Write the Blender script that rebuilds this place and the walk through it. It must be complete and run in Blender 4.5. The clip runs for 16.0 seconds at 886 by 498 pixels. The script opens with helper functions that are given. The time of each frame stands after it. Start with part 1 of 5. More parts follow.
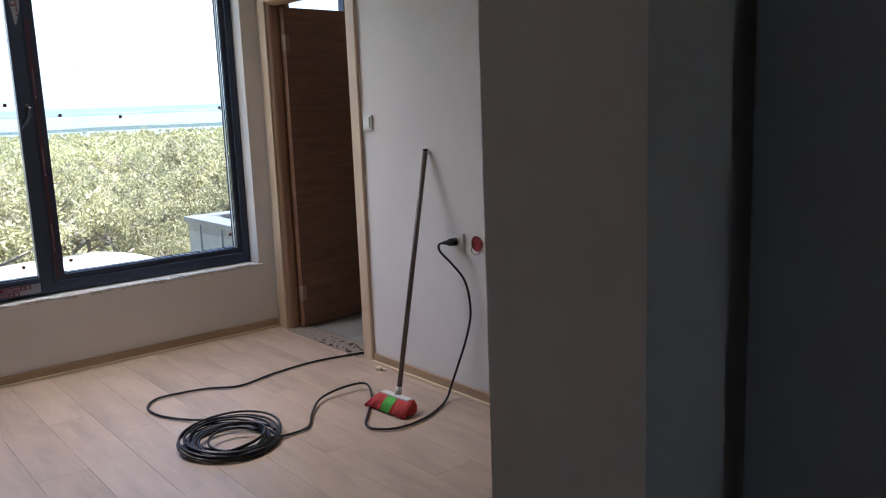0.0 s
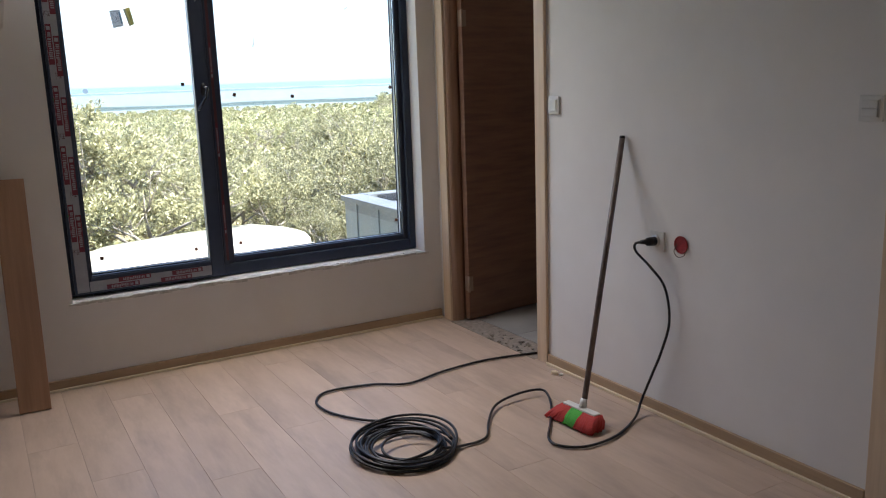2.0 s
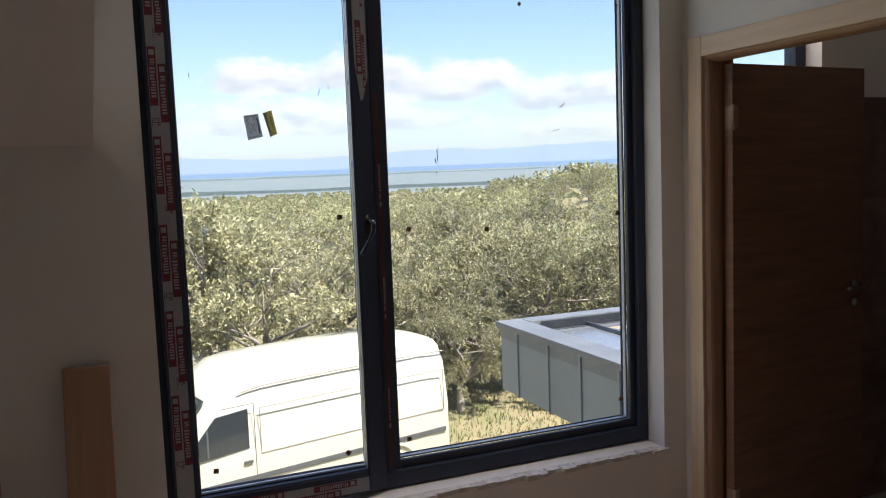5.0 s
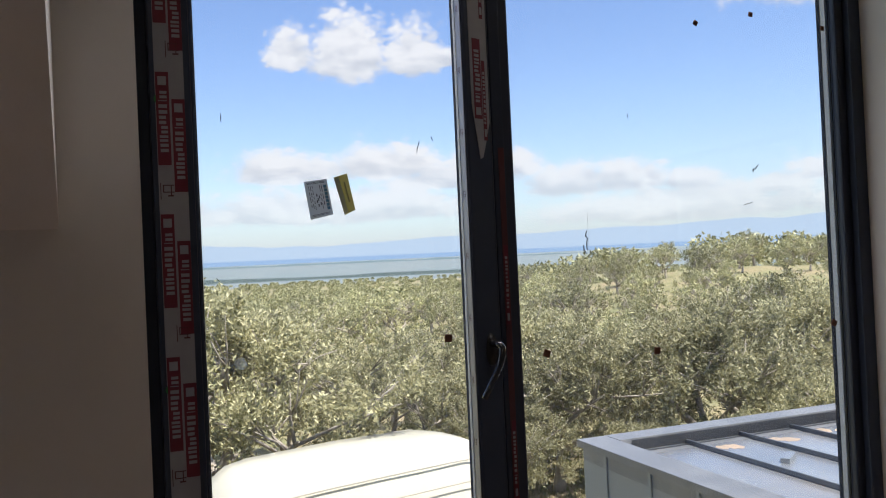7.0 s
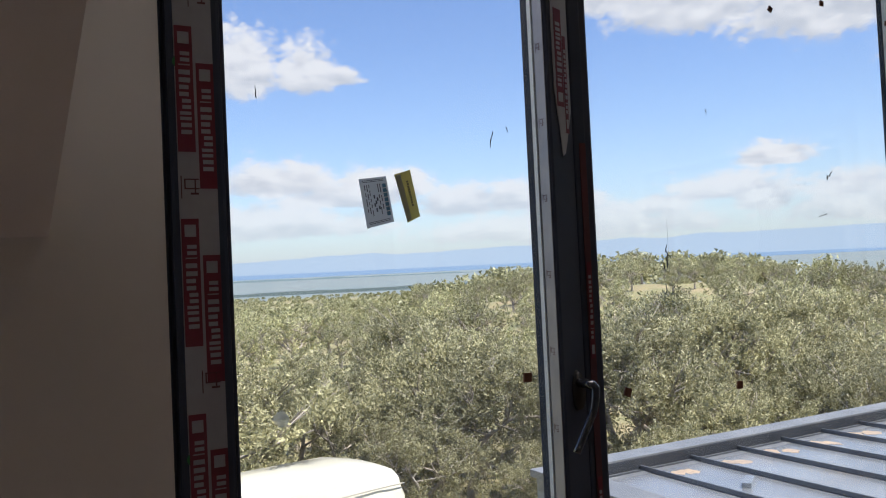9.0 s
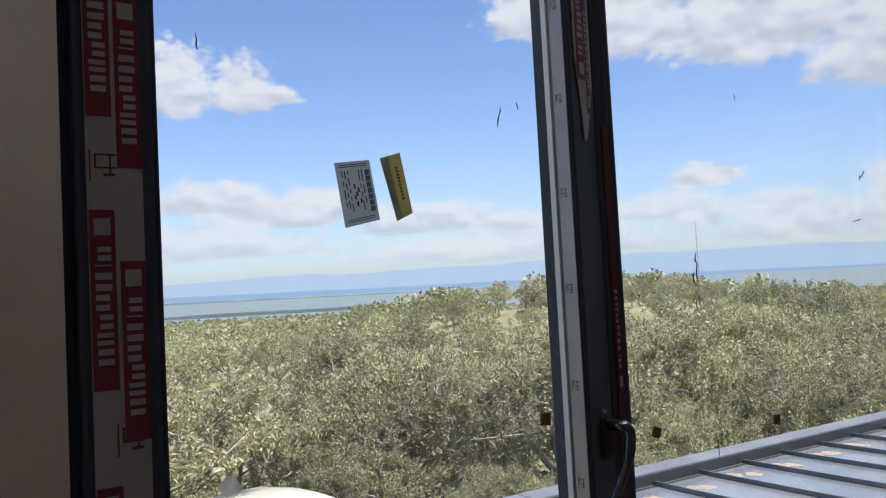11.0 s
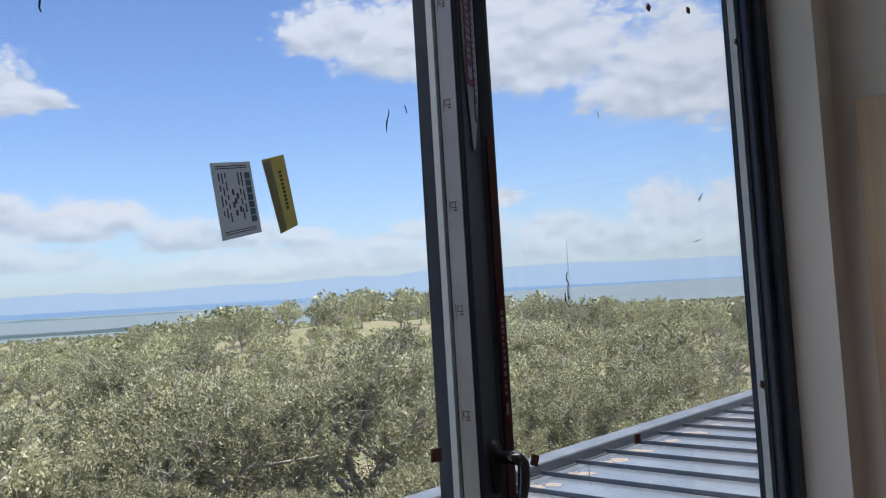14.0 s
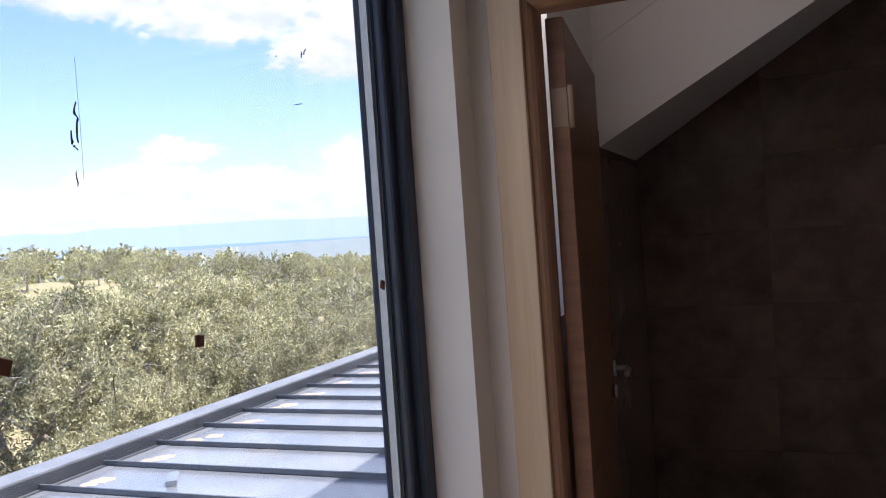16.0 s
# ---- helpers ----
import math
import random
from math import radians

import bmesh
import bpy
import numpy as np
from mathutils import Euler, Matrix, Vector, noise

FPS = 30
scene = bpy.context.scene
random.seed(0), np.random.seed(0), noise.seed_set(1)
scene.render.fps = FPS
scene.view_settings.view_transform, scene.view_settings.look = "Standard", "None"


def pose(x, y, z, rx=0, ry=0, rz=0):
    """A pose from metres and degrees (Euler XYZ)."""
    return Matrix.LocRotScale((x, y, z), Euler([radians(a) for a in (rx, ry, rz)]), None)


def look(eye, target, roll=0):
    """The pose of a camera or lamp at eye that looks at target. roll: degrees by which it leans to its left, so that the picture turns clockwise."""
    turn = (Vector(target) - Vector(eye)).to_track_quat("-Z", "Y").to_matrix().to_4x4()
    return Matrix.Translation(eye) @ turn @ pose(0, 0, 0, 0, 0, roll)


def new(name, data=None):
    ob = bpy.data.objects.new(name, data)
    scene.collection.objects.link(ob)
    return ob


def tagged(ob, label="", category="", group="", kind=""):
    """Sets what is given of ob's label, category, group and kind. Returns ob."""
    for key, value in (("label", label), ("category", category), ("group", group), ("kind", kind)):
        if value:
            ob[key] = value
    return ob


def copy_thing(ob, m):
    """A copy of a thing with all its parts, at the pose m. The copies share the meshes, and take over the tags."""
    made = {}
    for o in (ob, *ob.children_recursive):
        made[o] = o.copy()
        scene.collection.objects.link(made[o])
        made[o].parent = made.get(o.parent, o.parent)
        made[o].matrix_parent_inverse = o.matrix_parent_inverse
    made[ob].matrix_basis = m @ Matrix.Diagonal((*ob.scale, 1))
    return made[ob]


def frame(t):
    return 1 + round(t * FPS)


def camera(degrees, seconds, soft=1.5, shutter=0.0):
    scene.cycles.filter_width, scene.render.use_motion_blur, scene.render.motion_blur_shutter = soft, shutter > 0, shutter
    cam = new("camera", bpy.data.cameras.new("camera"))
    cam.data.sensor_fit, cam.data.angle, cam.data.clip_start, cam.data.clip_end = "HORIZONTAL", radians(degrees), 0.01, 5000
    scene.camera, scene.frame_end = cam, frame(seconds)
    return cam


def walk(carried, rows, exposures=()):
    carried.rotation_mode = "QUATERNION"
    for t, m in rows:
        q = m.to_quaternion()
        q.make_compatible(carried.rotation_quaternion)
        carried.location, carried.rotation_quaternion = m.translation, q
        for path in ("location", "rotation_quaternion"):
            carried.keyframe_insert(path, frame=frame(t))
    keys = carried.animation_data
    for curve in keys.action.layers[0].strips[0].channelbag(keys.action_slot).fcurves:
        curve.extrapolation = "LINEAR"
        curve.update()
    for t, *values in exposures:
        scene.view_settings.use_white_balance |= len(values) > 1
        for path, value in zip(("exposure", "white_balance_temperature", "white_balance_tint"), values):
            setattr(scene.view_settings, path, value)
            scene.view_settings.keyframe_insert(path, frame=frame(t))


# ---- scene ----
cam = camera(56.6, 16.0, soft=1.1)
PATH = [
    (0, (-2.488, -4.788, 1.419), (-1.244, -3.262, 1.065), -2.2),
    (0.5, (-2.515, -4.721, 1.386), (-1.315, -3.165, 1.015), -2.2),
    (1, (-2.521, -4.64, 1.403), (-1.382, -3.042, 1.012), -2.2),
    (1.5, (-2.514, -4.517, 1.43), (-1.482, -2.849, 1.038), -2.1),
    (2, (-2.474, -4.366, 1.448), (-1.504, -2.662, 1.051), -2.0),
    (2.5, (-2.413, -4.205, 1.476), (-1.474, -2.484, 1.077), -2.2),
    (3, (-2.326, -4.018, 1.507), (-1.41, -2.284, 1.113), -2.3),
    (3.5, (-2.257, -3.768, 1.552), (-1.382, -2.005, 1.201), -2.4),
    (4, (-2.258, -3.467, 1.557), (-1.454, -1.657, 1.278), -2.3),
    (4.5, (-2.264, -3.126, 1.604), (-1.489, -1.297, 1.369), -2.2),
    (7, (-2.152, -1.673, 1.671), (-1.429, 0.191, 1.693), -2.6),
    (7.5, (-2.223, -1.481, 1.664), (-1.484, 0.377, 1.713), -2.6),
    (8, (-2.328, -1.327, 1.679), (-1.503, 0.493, 1.739), -2.8),
    (10.5, (-2.278, -0.971, 1.69), (-1.232, 0.733, 1.753), -2.4),
    (11, (-2.237, -0.837, 1.682), (-1.15, 0.839, 1.781), -3.0),
    (11.5, (-2.265, -0.747, 1.701), (-1.095, 0.872, 1.806), -3.0),
    (12, (-2.275, -0.711, 1.706), (-1.062, 0.874, 1.824), -2.9),
    (12.5, (-2.285, -0.67, 1.705), (-1.036, 0.887, 1.832), -2.9),
    (13, (-2.292, -0.661, 1.703), (-1.017, 0.874, 1.832), -3.1),
    (13.5, (-2.285, -0.655, 1.702), (-0.941, 0.821, 1.824), -3.1),
    (14, (-2.259, -0.654, 1.695), (-0.785, 0.693, 1.809), -3.4),
    (14.5, (-2.224, -0.649, 1.68), (-0.606, 0.522, 1.784), -3.5),
    (15, (-2.18, -0.639, 1.657), (-0.46, 0.378, 1.746), -3.4),
    (15.5, (-2.015, -0.625, 1.588), (-0.215, 0.243, 1.671), -3.8),
    (16, (-1.823, -0.616, 1.532), (0.036, 0.122, 1.494), -4.0),
]

EXPOSURES = [(0.0, 2.4, 5750, 10), (0.7, 2.5, 5800, 10), (1.5, 2.25, 5900, 9), (2.0, 2.28, 5950, 9), (3.0, 1.95, 6350, 13), (4.5, 1.55, 6300, 13), (7.0, 1.24, 6300, 14), (8.0, 1.18, 6250, 14), (11.0, 1.08, 6050, 14),
             (12.5, 0.97, 5800, 13), (14.5, 1.03, 5800, 13), (15.0, 1.27, 5950, 15), (15.5, 1.55, 5950, 19), (16.0, 1.78, 6000, 20)]
walk(cam, [(t, look(eye, target, roll)) for t, eye, target, roll in PATH], EXPOSURES)

# ---- world, sun, exposure ----
SUN_EL, SUN_AZ = 63.0, 150.0          # azimuth clockwise from +y: behind the house, towards +x


def node(tree, kind, **values):
    n = tree.nodes.new(kind)
    for key, value in values.items():
        n.inputs[key.replace("_", " ")].default_value = value
    return n


def calc(tree, op, a, b=0.0, c=None):
    n = tree.nodes.new("ShaderNodeMath")
    n.operation = op
    for i, v in enumerate((a, b, c)):
        if v is None:
            continue
        if isinstance(v, (int, float)):
            n.inputs[i].default_value = v
        else:
            tree.links.new(v, n.inputs[i])
    return n.outputs[0]


def build_world():
    w = bpy.data.worlds.new("sky")
    scene.world = w
    w.use_nodes = True
    t = w.node_tree
    t.nodes.clear()
    sky = t.nodes.new("ShaderNodeTexSky")
    sky.sky_type, sky.sun_disc = "NISHITA", False
    sky.sun_elevation, sky.sun_rotation = radians(SUN_EL), radians(SUN_AZ)
    sky.altitude, sky.air_density, sky.dust_density, sky.ozone_density = 150, 1.0, 0.35, 2.2
    coord = t.nodes.new("ShaderNodeTexCoord")
    sep = t.nodes.new("ShaderNodeSeparateXYZ")
    t.links.new(coord.outputs["Generated"], sep.inputs[0])
    x, y, z = sep.outputs
    az = calc(t, "MULTIPLY", calc(t, "ARCTAN2", x, y), 180 / math.pi)
    el = calc(t, "MULTIPLY", calc(t, "ARCSINE", z), 180 / math.pi)
    # cumulus puffs: azimuth (clockwise), elevation of the flat base, half width, height
    heaps = [(11.2, 13.8, 2.3, 2.9), (15.2, 13.5, 3.7, 4.7), (19.8, 13.4, 3.0, 3.5), (21.8, 13.4, 2.2, 1.3), (11.5, 20.0, 4.0, 3.0),
             (40.5, 17.6, 4.6, 4.2), (46.5, 16.4, 7.0, 6.6), (55, 15.4, 9.0, 8.0), (64, 12.6, 8.5, 8.0), (73, 11.0, 9.0, 9.0), (60, 21, 14, 9),
             (10.5, 6.0, 5.6, 2.4), (17.5, 6.2, 6.4, 2.5), (24.5, 5.8, 5.6, 2.4), (30.0, 4.4, 4.4, 2.3), (34.0, 4.5, 4.0, 2.3), (38.2, 4.2, 2.6, 1.6), (43.6, 3.6, 3.0, 1.6),
             (50.6, 6.3, 3.6, 1.6), (50.3, 3.6, 2.6, 2.6), (55.6, 4.0, 4.0, 1.9), (62.8, 4.3, 3.4, 3.4), (68.5, 4.4, 4.6, 3.0), (76, 4.2, 5.0, 4.0),
             (14, 3.3, 15, 2.6), (38, 2.4, 13, 2.6), (62, 2.6, 16, 2.8), (22, 5.2, 7, 2.0), (48, 4.4, 6, 1.8), (-14, 6, 14, 5), (96, 9, 20, 8), (140, 16, 25, 11), (-60, 12, 30, 9), (-120, 20, 30, 12), (180, 30, 30, 13), (30, 40, 24, 11)]
    vec = t.nodes.new("ShaderNodeCombineXYZ")
    t.links.new(calc(t, "MULTIPLY", az, 0.36), vec.inputs[0])
    t.links.new(calc(t, "MULTIPLY", el, 0.58), vec.inputs[1])
    n1 = node(t, "ShaderNodeTexNoise", Scale=1.0, Detail=5.0, Roughness=0.5)
    t.links.new(vec.outputs[0], n1.inputs["Vector"])
    n2 = node(t, "ShaderNodeTexNoise", Scale=0.55, Detail=6.0, Roughness=0.55)
    t.links.new(vec.outputs[0], n2.inputs["Vector"])
    n3 = node(t, "ShaderNodeTexNoise", Scale=1.9, Detail=4.0, Roughness=0.5)
    t.links.new(vec.outputs[0], n3.inputs["Vector"])
    n5 = node(t, "ShaderNodeTexNoise", Scale=3.4, Detail=5.0, Roughness=0.55)
    t.links.new(vec.outputs[0], n5.inputs["Vector"])
    off = t.nodes.new("ShaderNodeVectorMath")
    t.links.new(vec.outputs[0], off.inputs[0])
    off.inputs[1].default_value = (0.12, 0.40, 0.0)
    n4 = node(t, "ShaderNodeTexNoise", Scale=1.0, Detail=9.0, Roughness=0.56)
    t.links.new(off.outputs[0], n4.inputs["Vector"])
    relief = calc(t, "SUBTRACT", n1.outputs[0], n4.outputs[0])
    total, weight, rise = None, None, None
    for a, e, hw, hh in heaps:
        u = calc(t, "MULTIPLY", calc(t, "SUBTRACT", az, a), 1 / hw)
        lift = calc(t, "MULTIPLY", calc(t, "SUBTRACT", el, e), 1 / hh)
        v = calc(t, "MAXIMUM", lift, calc(t, "MULTIPLY", lift, -3.2))
        m = calc(t, "SUBTRACT", 1.0, calc(t, "SQRT", calc(t, "MULTIPLY_ADD", u, u, calc(t, "MULTIPLY", v, v))))
        k = calc(t, "POWER", 60.0, calc(t, "MAXIMUM", m, -2.0))
        total = m if total is None else calc(t, "MAXIMUM", total, m)
        weight = k if weight is None else calc(t, "ADD", weight, k)
        rise = calc(t, "MULTIPLY", k, lift) if rise is None else calc(t, "MULTIPLY_ADD", k, lift, rise)
    lift = calc(t, "DIVIDE", rise, weight)
    billow = calc(t, "ABSOLUTE", calc(t, "SUBTRACT", n3.outputs[0], 0.5))
    edge = calc(t, "MULTIPLY_ADD", calc(t, "SUBTRACT", n1.outputs[0], 0.5), 0.85, total)
    edge = calc(t, "MULTIPLY_ADD", calc(t, "SUBTRACT", billow, 0.09), 1.2, edge)
    small = calc(t, "ABSOLUTE", calc(t, "SUBTRACT", n5.outputs[0], 0.5))
    edge = calc(t, "MULTIPLY_ADD", calc(t, "SUBTRACT", small, 0.08), 0.6, edge)
    ramp = t.nodes.new("ShaderNodeMapRange")
    ramp.interpolation_type = "SMOOTHSTEP"
    t.links.new(edge, ramp.inputs[0])
    ramp.inputs[1].default_value, ramp.inputs[2].default_value = 0.02, 0.42
    # thin veil low over the horizon
    veil = calc(t, "MULTIPLY", calc(t, "POWER", 2.718, calc(t, "MULTIPLY", calc(t, "MAXIMUM", el, 0.0), -0.19)), 0.92)
    shade = t.nodes.new("ShaderNodeMapRange")
    t.links.new(calc(t, "ADD", calc(t, "MULTIPLY_ADD", small, 0.6, calc(t, "MULTIPLY_ADD", relief, 1.1, calc(t, "MULTIPLY", lift, 0.42))), calc(t, "MULTIPLY_ADD", n2.outputs[0], 0.3, 0.26)), shade.inputs[0])
    shade.inputs[1].default_value, shade.inputs[2].default_value, shade.inputs[3].default_value, shade.inputs[4].default_value = 0.30, 0.62, 0.34, 1.0
    white = t.nodes.new("ShaderNodeMix")
    white.data_type = "RGBA"
    white.inputs[6].default_value, white.inputs[7].default_value = (3.15, 3.4, 3.8, 1), (5.6, 5.55, 5.6, 1)
    t.links.new(shade.outputs[0], white.inputs[0])
    mix1 = t.nodes.new("ShaderNodeMix")
    mix1.data_type = "RGBA"
    t.links.new(veil, mix1.inputs[0])
    deep = node(t, "ShaderNodeHueSaturation", Hue=0.509, Saturation=1.09, Value=1.17)
    t.links.new(sky.outputs[0], deep.inputs["Color"])
    t.links.new(deep.outputs[0], mix1.inputs[6])
    mix1.inputs[7].default_value = (3.3, 3.68, 4.3, 1)
    mix2 = t.nodes.new("ShaderNodeMix")
    mix2.data_type = "RGBA"
    clear = t.nodes.new("ShaderNodeMapRange")
    t.links.new(el, clear.inputs[0])
    clear.inputs[1].default_value, clear.inputs[2].default_value, clear.inputs[3].default_value, clear.inputs[4].default_value = 1.5, 6.5, 0.5, 0.95
    t.links.new(calc(t, "MULTIPLY", ramp.outputs[0], clear.outputs[0]), mix2.inputs[0])
    t.links.new(mix1.outputs[2], mix2.inputs[6])
    t.links.new(white.outputs[2], mix2.inputs[7])
    bg = node(t, "ShaderNodeBackground", Strength=0.076)
    t.links.new(mix2.outputs[2], bg.inputs[0])
    out = t.nodes.new("ShaderNodeOutputWorld")
    t.links.new(bg.outputs[0], out.inputs[0])


build_world()
sun = new("sun", bpy.data.lights.new("sun", "SUN"))
sun.data.energy, sun.data.angle, sun.data.color = 4.5, radians(0.6), (1.0, 0.95, 0.87)
_a, _e = radians(SUN_AZ), radians(SUN_EL)
_from = Vector((math.sin(_a) * math.cos(_e), math.cos(_a) * math.cos(_e), math.sin(_e))) * 50
sun.matrix_basis = look(_from, (0, 0, 0))



def sky_lamp(name, eye, target, w, h, watts, spread=180.0):
    """An added area lamp in a window opening, standing in for the sky's light."""
    d = bpy.data.lights.new(name, "AREA")
    d.shape, d.size, d.size_y, d.energy, d.color = "RECTANGLE", w, h, watts, (1.0, 0.885, 0.79)
    d.spread = radians(spread)
    new(name, d).matrix_basis = look(eye, target)


# unseen fill lamps, added to brighten the rooms beyond what the sky gives
sky_lamp("window_sky_fill", (-1.22, 0.045, 2.66), (-1.25, -1.3, 0.0), 1.5, 0.46, 4.0, 92.0)
sky_lamp("bathroom_sky_fill", (0.49, 0.07, 2.48), (0.9, -1.0, 1.9), 0.4, 0.4, 0.8)
sky_lamp("next_room_fill", (3.38, -3.75, 1.55), (0, -3.75, 1.4), 1.05, 1.25, 0.5)

# ---- materials ----


def material(name, color, rough=0.6, metal=0.0, dark=None, scale=8.0, detail=5.0, stretch=(1, 1, 1), bump=0.0, bump_scale=60.0, random_by="",
             spread=0.0, wear_glint=None, wear_glint_scale=1.5, coat=0.0, spec=0.5):
    """Two scales of variation over a base colour, with fine relief."""
    m = bpy.data.materials.new(name)
    m.use_nodes = True
    t = m.node_tree
    b = t.nodes["Principled BSDF"]
    b.inputs["Roughness"].default_value, b.inputs["Metallic"].default_value = rough, metal
    b.inputs["Coat Weight"].default_value, b.inputs["Specular IOR Level"].default_value = coat, spec
    coord = t.nodes.new("ShaderNodeTexCoord")
    mapping = t.nodes.new("ShaderNodeMapping")
    mapping.inputs["Scale"].default_value = stretch
    t.links.new(coord.outputs["Object"], mapping.inputs[0])
    place = mapping.outputs[0]
    if random_by == "object":
        info = t.nodes.new("ShaderNodeObjectInfo")
        shift = t.nodes.new("ShaderNodeVectorMath")
        shift.operation = "MULTIPLY_ADD"
        t.links.new(info.outputs["Random"], shift.inputs[0])
        shift.inputs[1].default_value = (37, 53, 71)
        t.links.new(place, shift.inputs[2])
        place = shift.outputs[0]
    fine = node(t, "ShaderNodeTexNoise", Scale=scale, Detail=detail, Roughness=0.6)
    t.links.new(place, fine.inputs["Vector"])
    mix = t.nodes.new("ShaderNodeMix")
    mix.data_type = "RGBA"
    ramp = t.nodes.new("ShaderNodeMapRange")
    ramp.inputs[1].default_value, ramp.inputs[2].default_value = 0.32, 0.68
    t.links.new(fine.outputs[0], ramp.inputs[0])
    t.links.new(ramp.outputs[0], mix.inputs[0])
    dark = dark or tuple(c * 0.85 for c in color)
    mix.inputs[6].default_value, mix.inputs[7].default_value = (*dark, 1), (*color, 1)
    col = mix.outputs[2]
    if wear_glint:
        broad = node(t, "ShaderNodeTexNoise", Scale=wear_glint_scale, Detail=4.0, Roughness=0.65)
        t.links.new(place, broad.inputs["Vector"])
        r2 = t.nodes.new("ShaderNodeMapRange")
        r2.inputs[1].default_value, r2.inputs[2].default_value, r2.inputs[4].default_value = 0.48, 0.72, 0.7
        t.links.new(broad.outputs[0], r2.inputs[0])
        m2 = t.nodes.new("ShaderNodeMix")
        m2.data_type = "RGBA"
        t.links.new(r2.outputs[0], m2.inputs[0])
        t.links.new(col, m2.inputs[6])
        m2.inputs[7].default_value = (*wear_glint, 1)
        col = m2.outputs[2]
    if random_by and spread:
        if random_by == "object":
            rnd = info.outputs["Random"]
        else:
            rnd = t.nodes.new("ShaderNodeNewGeometry").outputs["Random Per Island"]
        hsv = t.nodes.new("ShaderNodeHueSaturation")
        t.links.new(calc(t, "ADD", calc(t, "MULTIPLY", rnd, 2 * spread), 1 - spread), hsv.inputs["Value"])
        t.links.new(col, hsv.inputs["Color"])
        col = hsv.outputs[0]
    t.links.new(col, b.inputs["Base Color"])
    if bump:
        grain = node(t, "ShaderNodeTexNoise", Scale=bump_scale, Detail=3.0)
        t.links.new(place, grain.inputs["Vector"])
        bp = node(t, "ShaderNodeBump", Strength=bump, Distance=0.002)
        t.links.new(grain.outputs[0], bp.inputs["Height"])
        t.links.new(bp.outputs[0], b.inputs["Normal"])
    return m


def leaf_material(name, front, back, spread=0.35, through_light=0.42):
    m = bpy.data.materials.new(name)
    m.use_nodes = True
    t = m.node_tree
    b = t.nodes["Principled BSDF"]
    b.inputs["Roughness"].default_value = 0.55
    rnd = t.nodes.new("ShaderNodeNewGeometry").outputs["Random Per Island"]
    mix = t.nodes.new("ShaderNodeMix")
    mix.data_type = "RGBA"
    t.links.new(rnd, mix.inputs[0])
    mix.inputs[6].default_value, mix.inputs[7].default_value = (*front, 1), (*back, 1)
    info = t.nodes.new("ShaderNodeObjectInfo")
    hsv = t.nodes.new("ShaderNodeHueSaturation")
    t.links.new(calc(t, "ADD", calc(t, "MULTIPLY", info.outputs["Random"], spread), 1 - spread / 2), hsv.inputs["Value"])
    t.links.new(mix.outputs[2], hsv.inputs["Color"])
    t.links.new(hsv.outputs[0], b.inputs["Base Color"])
    tr = t.nodes.new("ShaderNodeBsdfTranslucent")
    t.links.new(hsv.outputs[0], tr.inputs[0])
    ms = t.nodes.new("ShaderNodeMixShader")
    ms.inputs[0].default_value = through_light
    t.links.new(b.outputs[0], ms.inputs[1])
    t.links.new(tr.outputs[0], ms.inputs[2])
    t.links.new(ms.outputs[0], t.nodes["Material Output"].inputs[0])
    return m


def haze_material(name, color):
    """Far land as an even glow; kilometres of bright air are put into its colour."""
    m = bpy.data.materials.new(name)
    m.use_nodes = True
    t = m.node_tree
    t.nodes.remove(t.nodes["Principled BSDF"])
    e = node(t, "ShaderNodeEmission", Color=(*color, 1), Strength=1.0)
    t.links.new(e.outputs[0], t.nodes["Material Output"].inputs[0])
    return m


def glass_material(name, tint=(0.97, 0.985, 0.98)):
    m = bpy.data.materials.new(name)
    m.use_nodes = True
    t = m.node_tree
    t.nodes.remove(t.nodes["Principled BSDF"])
    clear = t.nodes.new("ShaderNodeBsdfTransparent")
    clear.inputs[0].default_value = (*tint, 1)
    gloss = node(t, "ShaderNodeBsdfGlossy", Roughness=0.02)
    face = node(t, "ShaderNodeLayerWeight", Blend=0.5)
    fres = calc(t, "MULTIPLY_ADD", calc(t, "POWER", face.outputs["Facing"], 4.0), 0.5, 0.025)
    ms = t.nodes.new("ShaderNodeMixShader")
    t.links.new(fres, ms.inputs[0])
    t.links.new(clear.outputs[0], ms.inputs[1])
    t.links.new(gloss.outputs[0], ms.inputs[2])
    # a thin uneven film of building dust
    dust = t.nodes.new("ShaderNodeBsdfTranslucent")
    dust.inputs[0].default_value = (0.8, 0.8, 0.78, 1)
    coord = t.nodes.new("ShaderNodeTexCoord")
    patch = node(t, "ShaderNodeTexNoise", Scale=2.3, Detail=6.0, Roughness=0.65)
    t.links.new(coord.outputs["Object"], patch.inputs["Vector"])
    film = t.nodes.new("ShaderNodeMapRange")
    t.links.new(patch.outputs[0], film.inputs[0])
    film.inputs[1].default_value, film.inputs[2].default_value, film.inputs[3].default_value, film.inputs[4].default_value = 0.35, 0.75, 0.008, 0.034
    md = t.nodes.new("ShaderNodeMixShader")
    t.links.new(film.outputs[0], md.inputs[0])
    t.links.new(ms.outputs[0], md.inputs[1])
    t.links.new(dust.outputs[0], md.inputs[2])
    t.links.new(md.outputs[0], t.nodes["Material Output"].inputs[0])
    return m


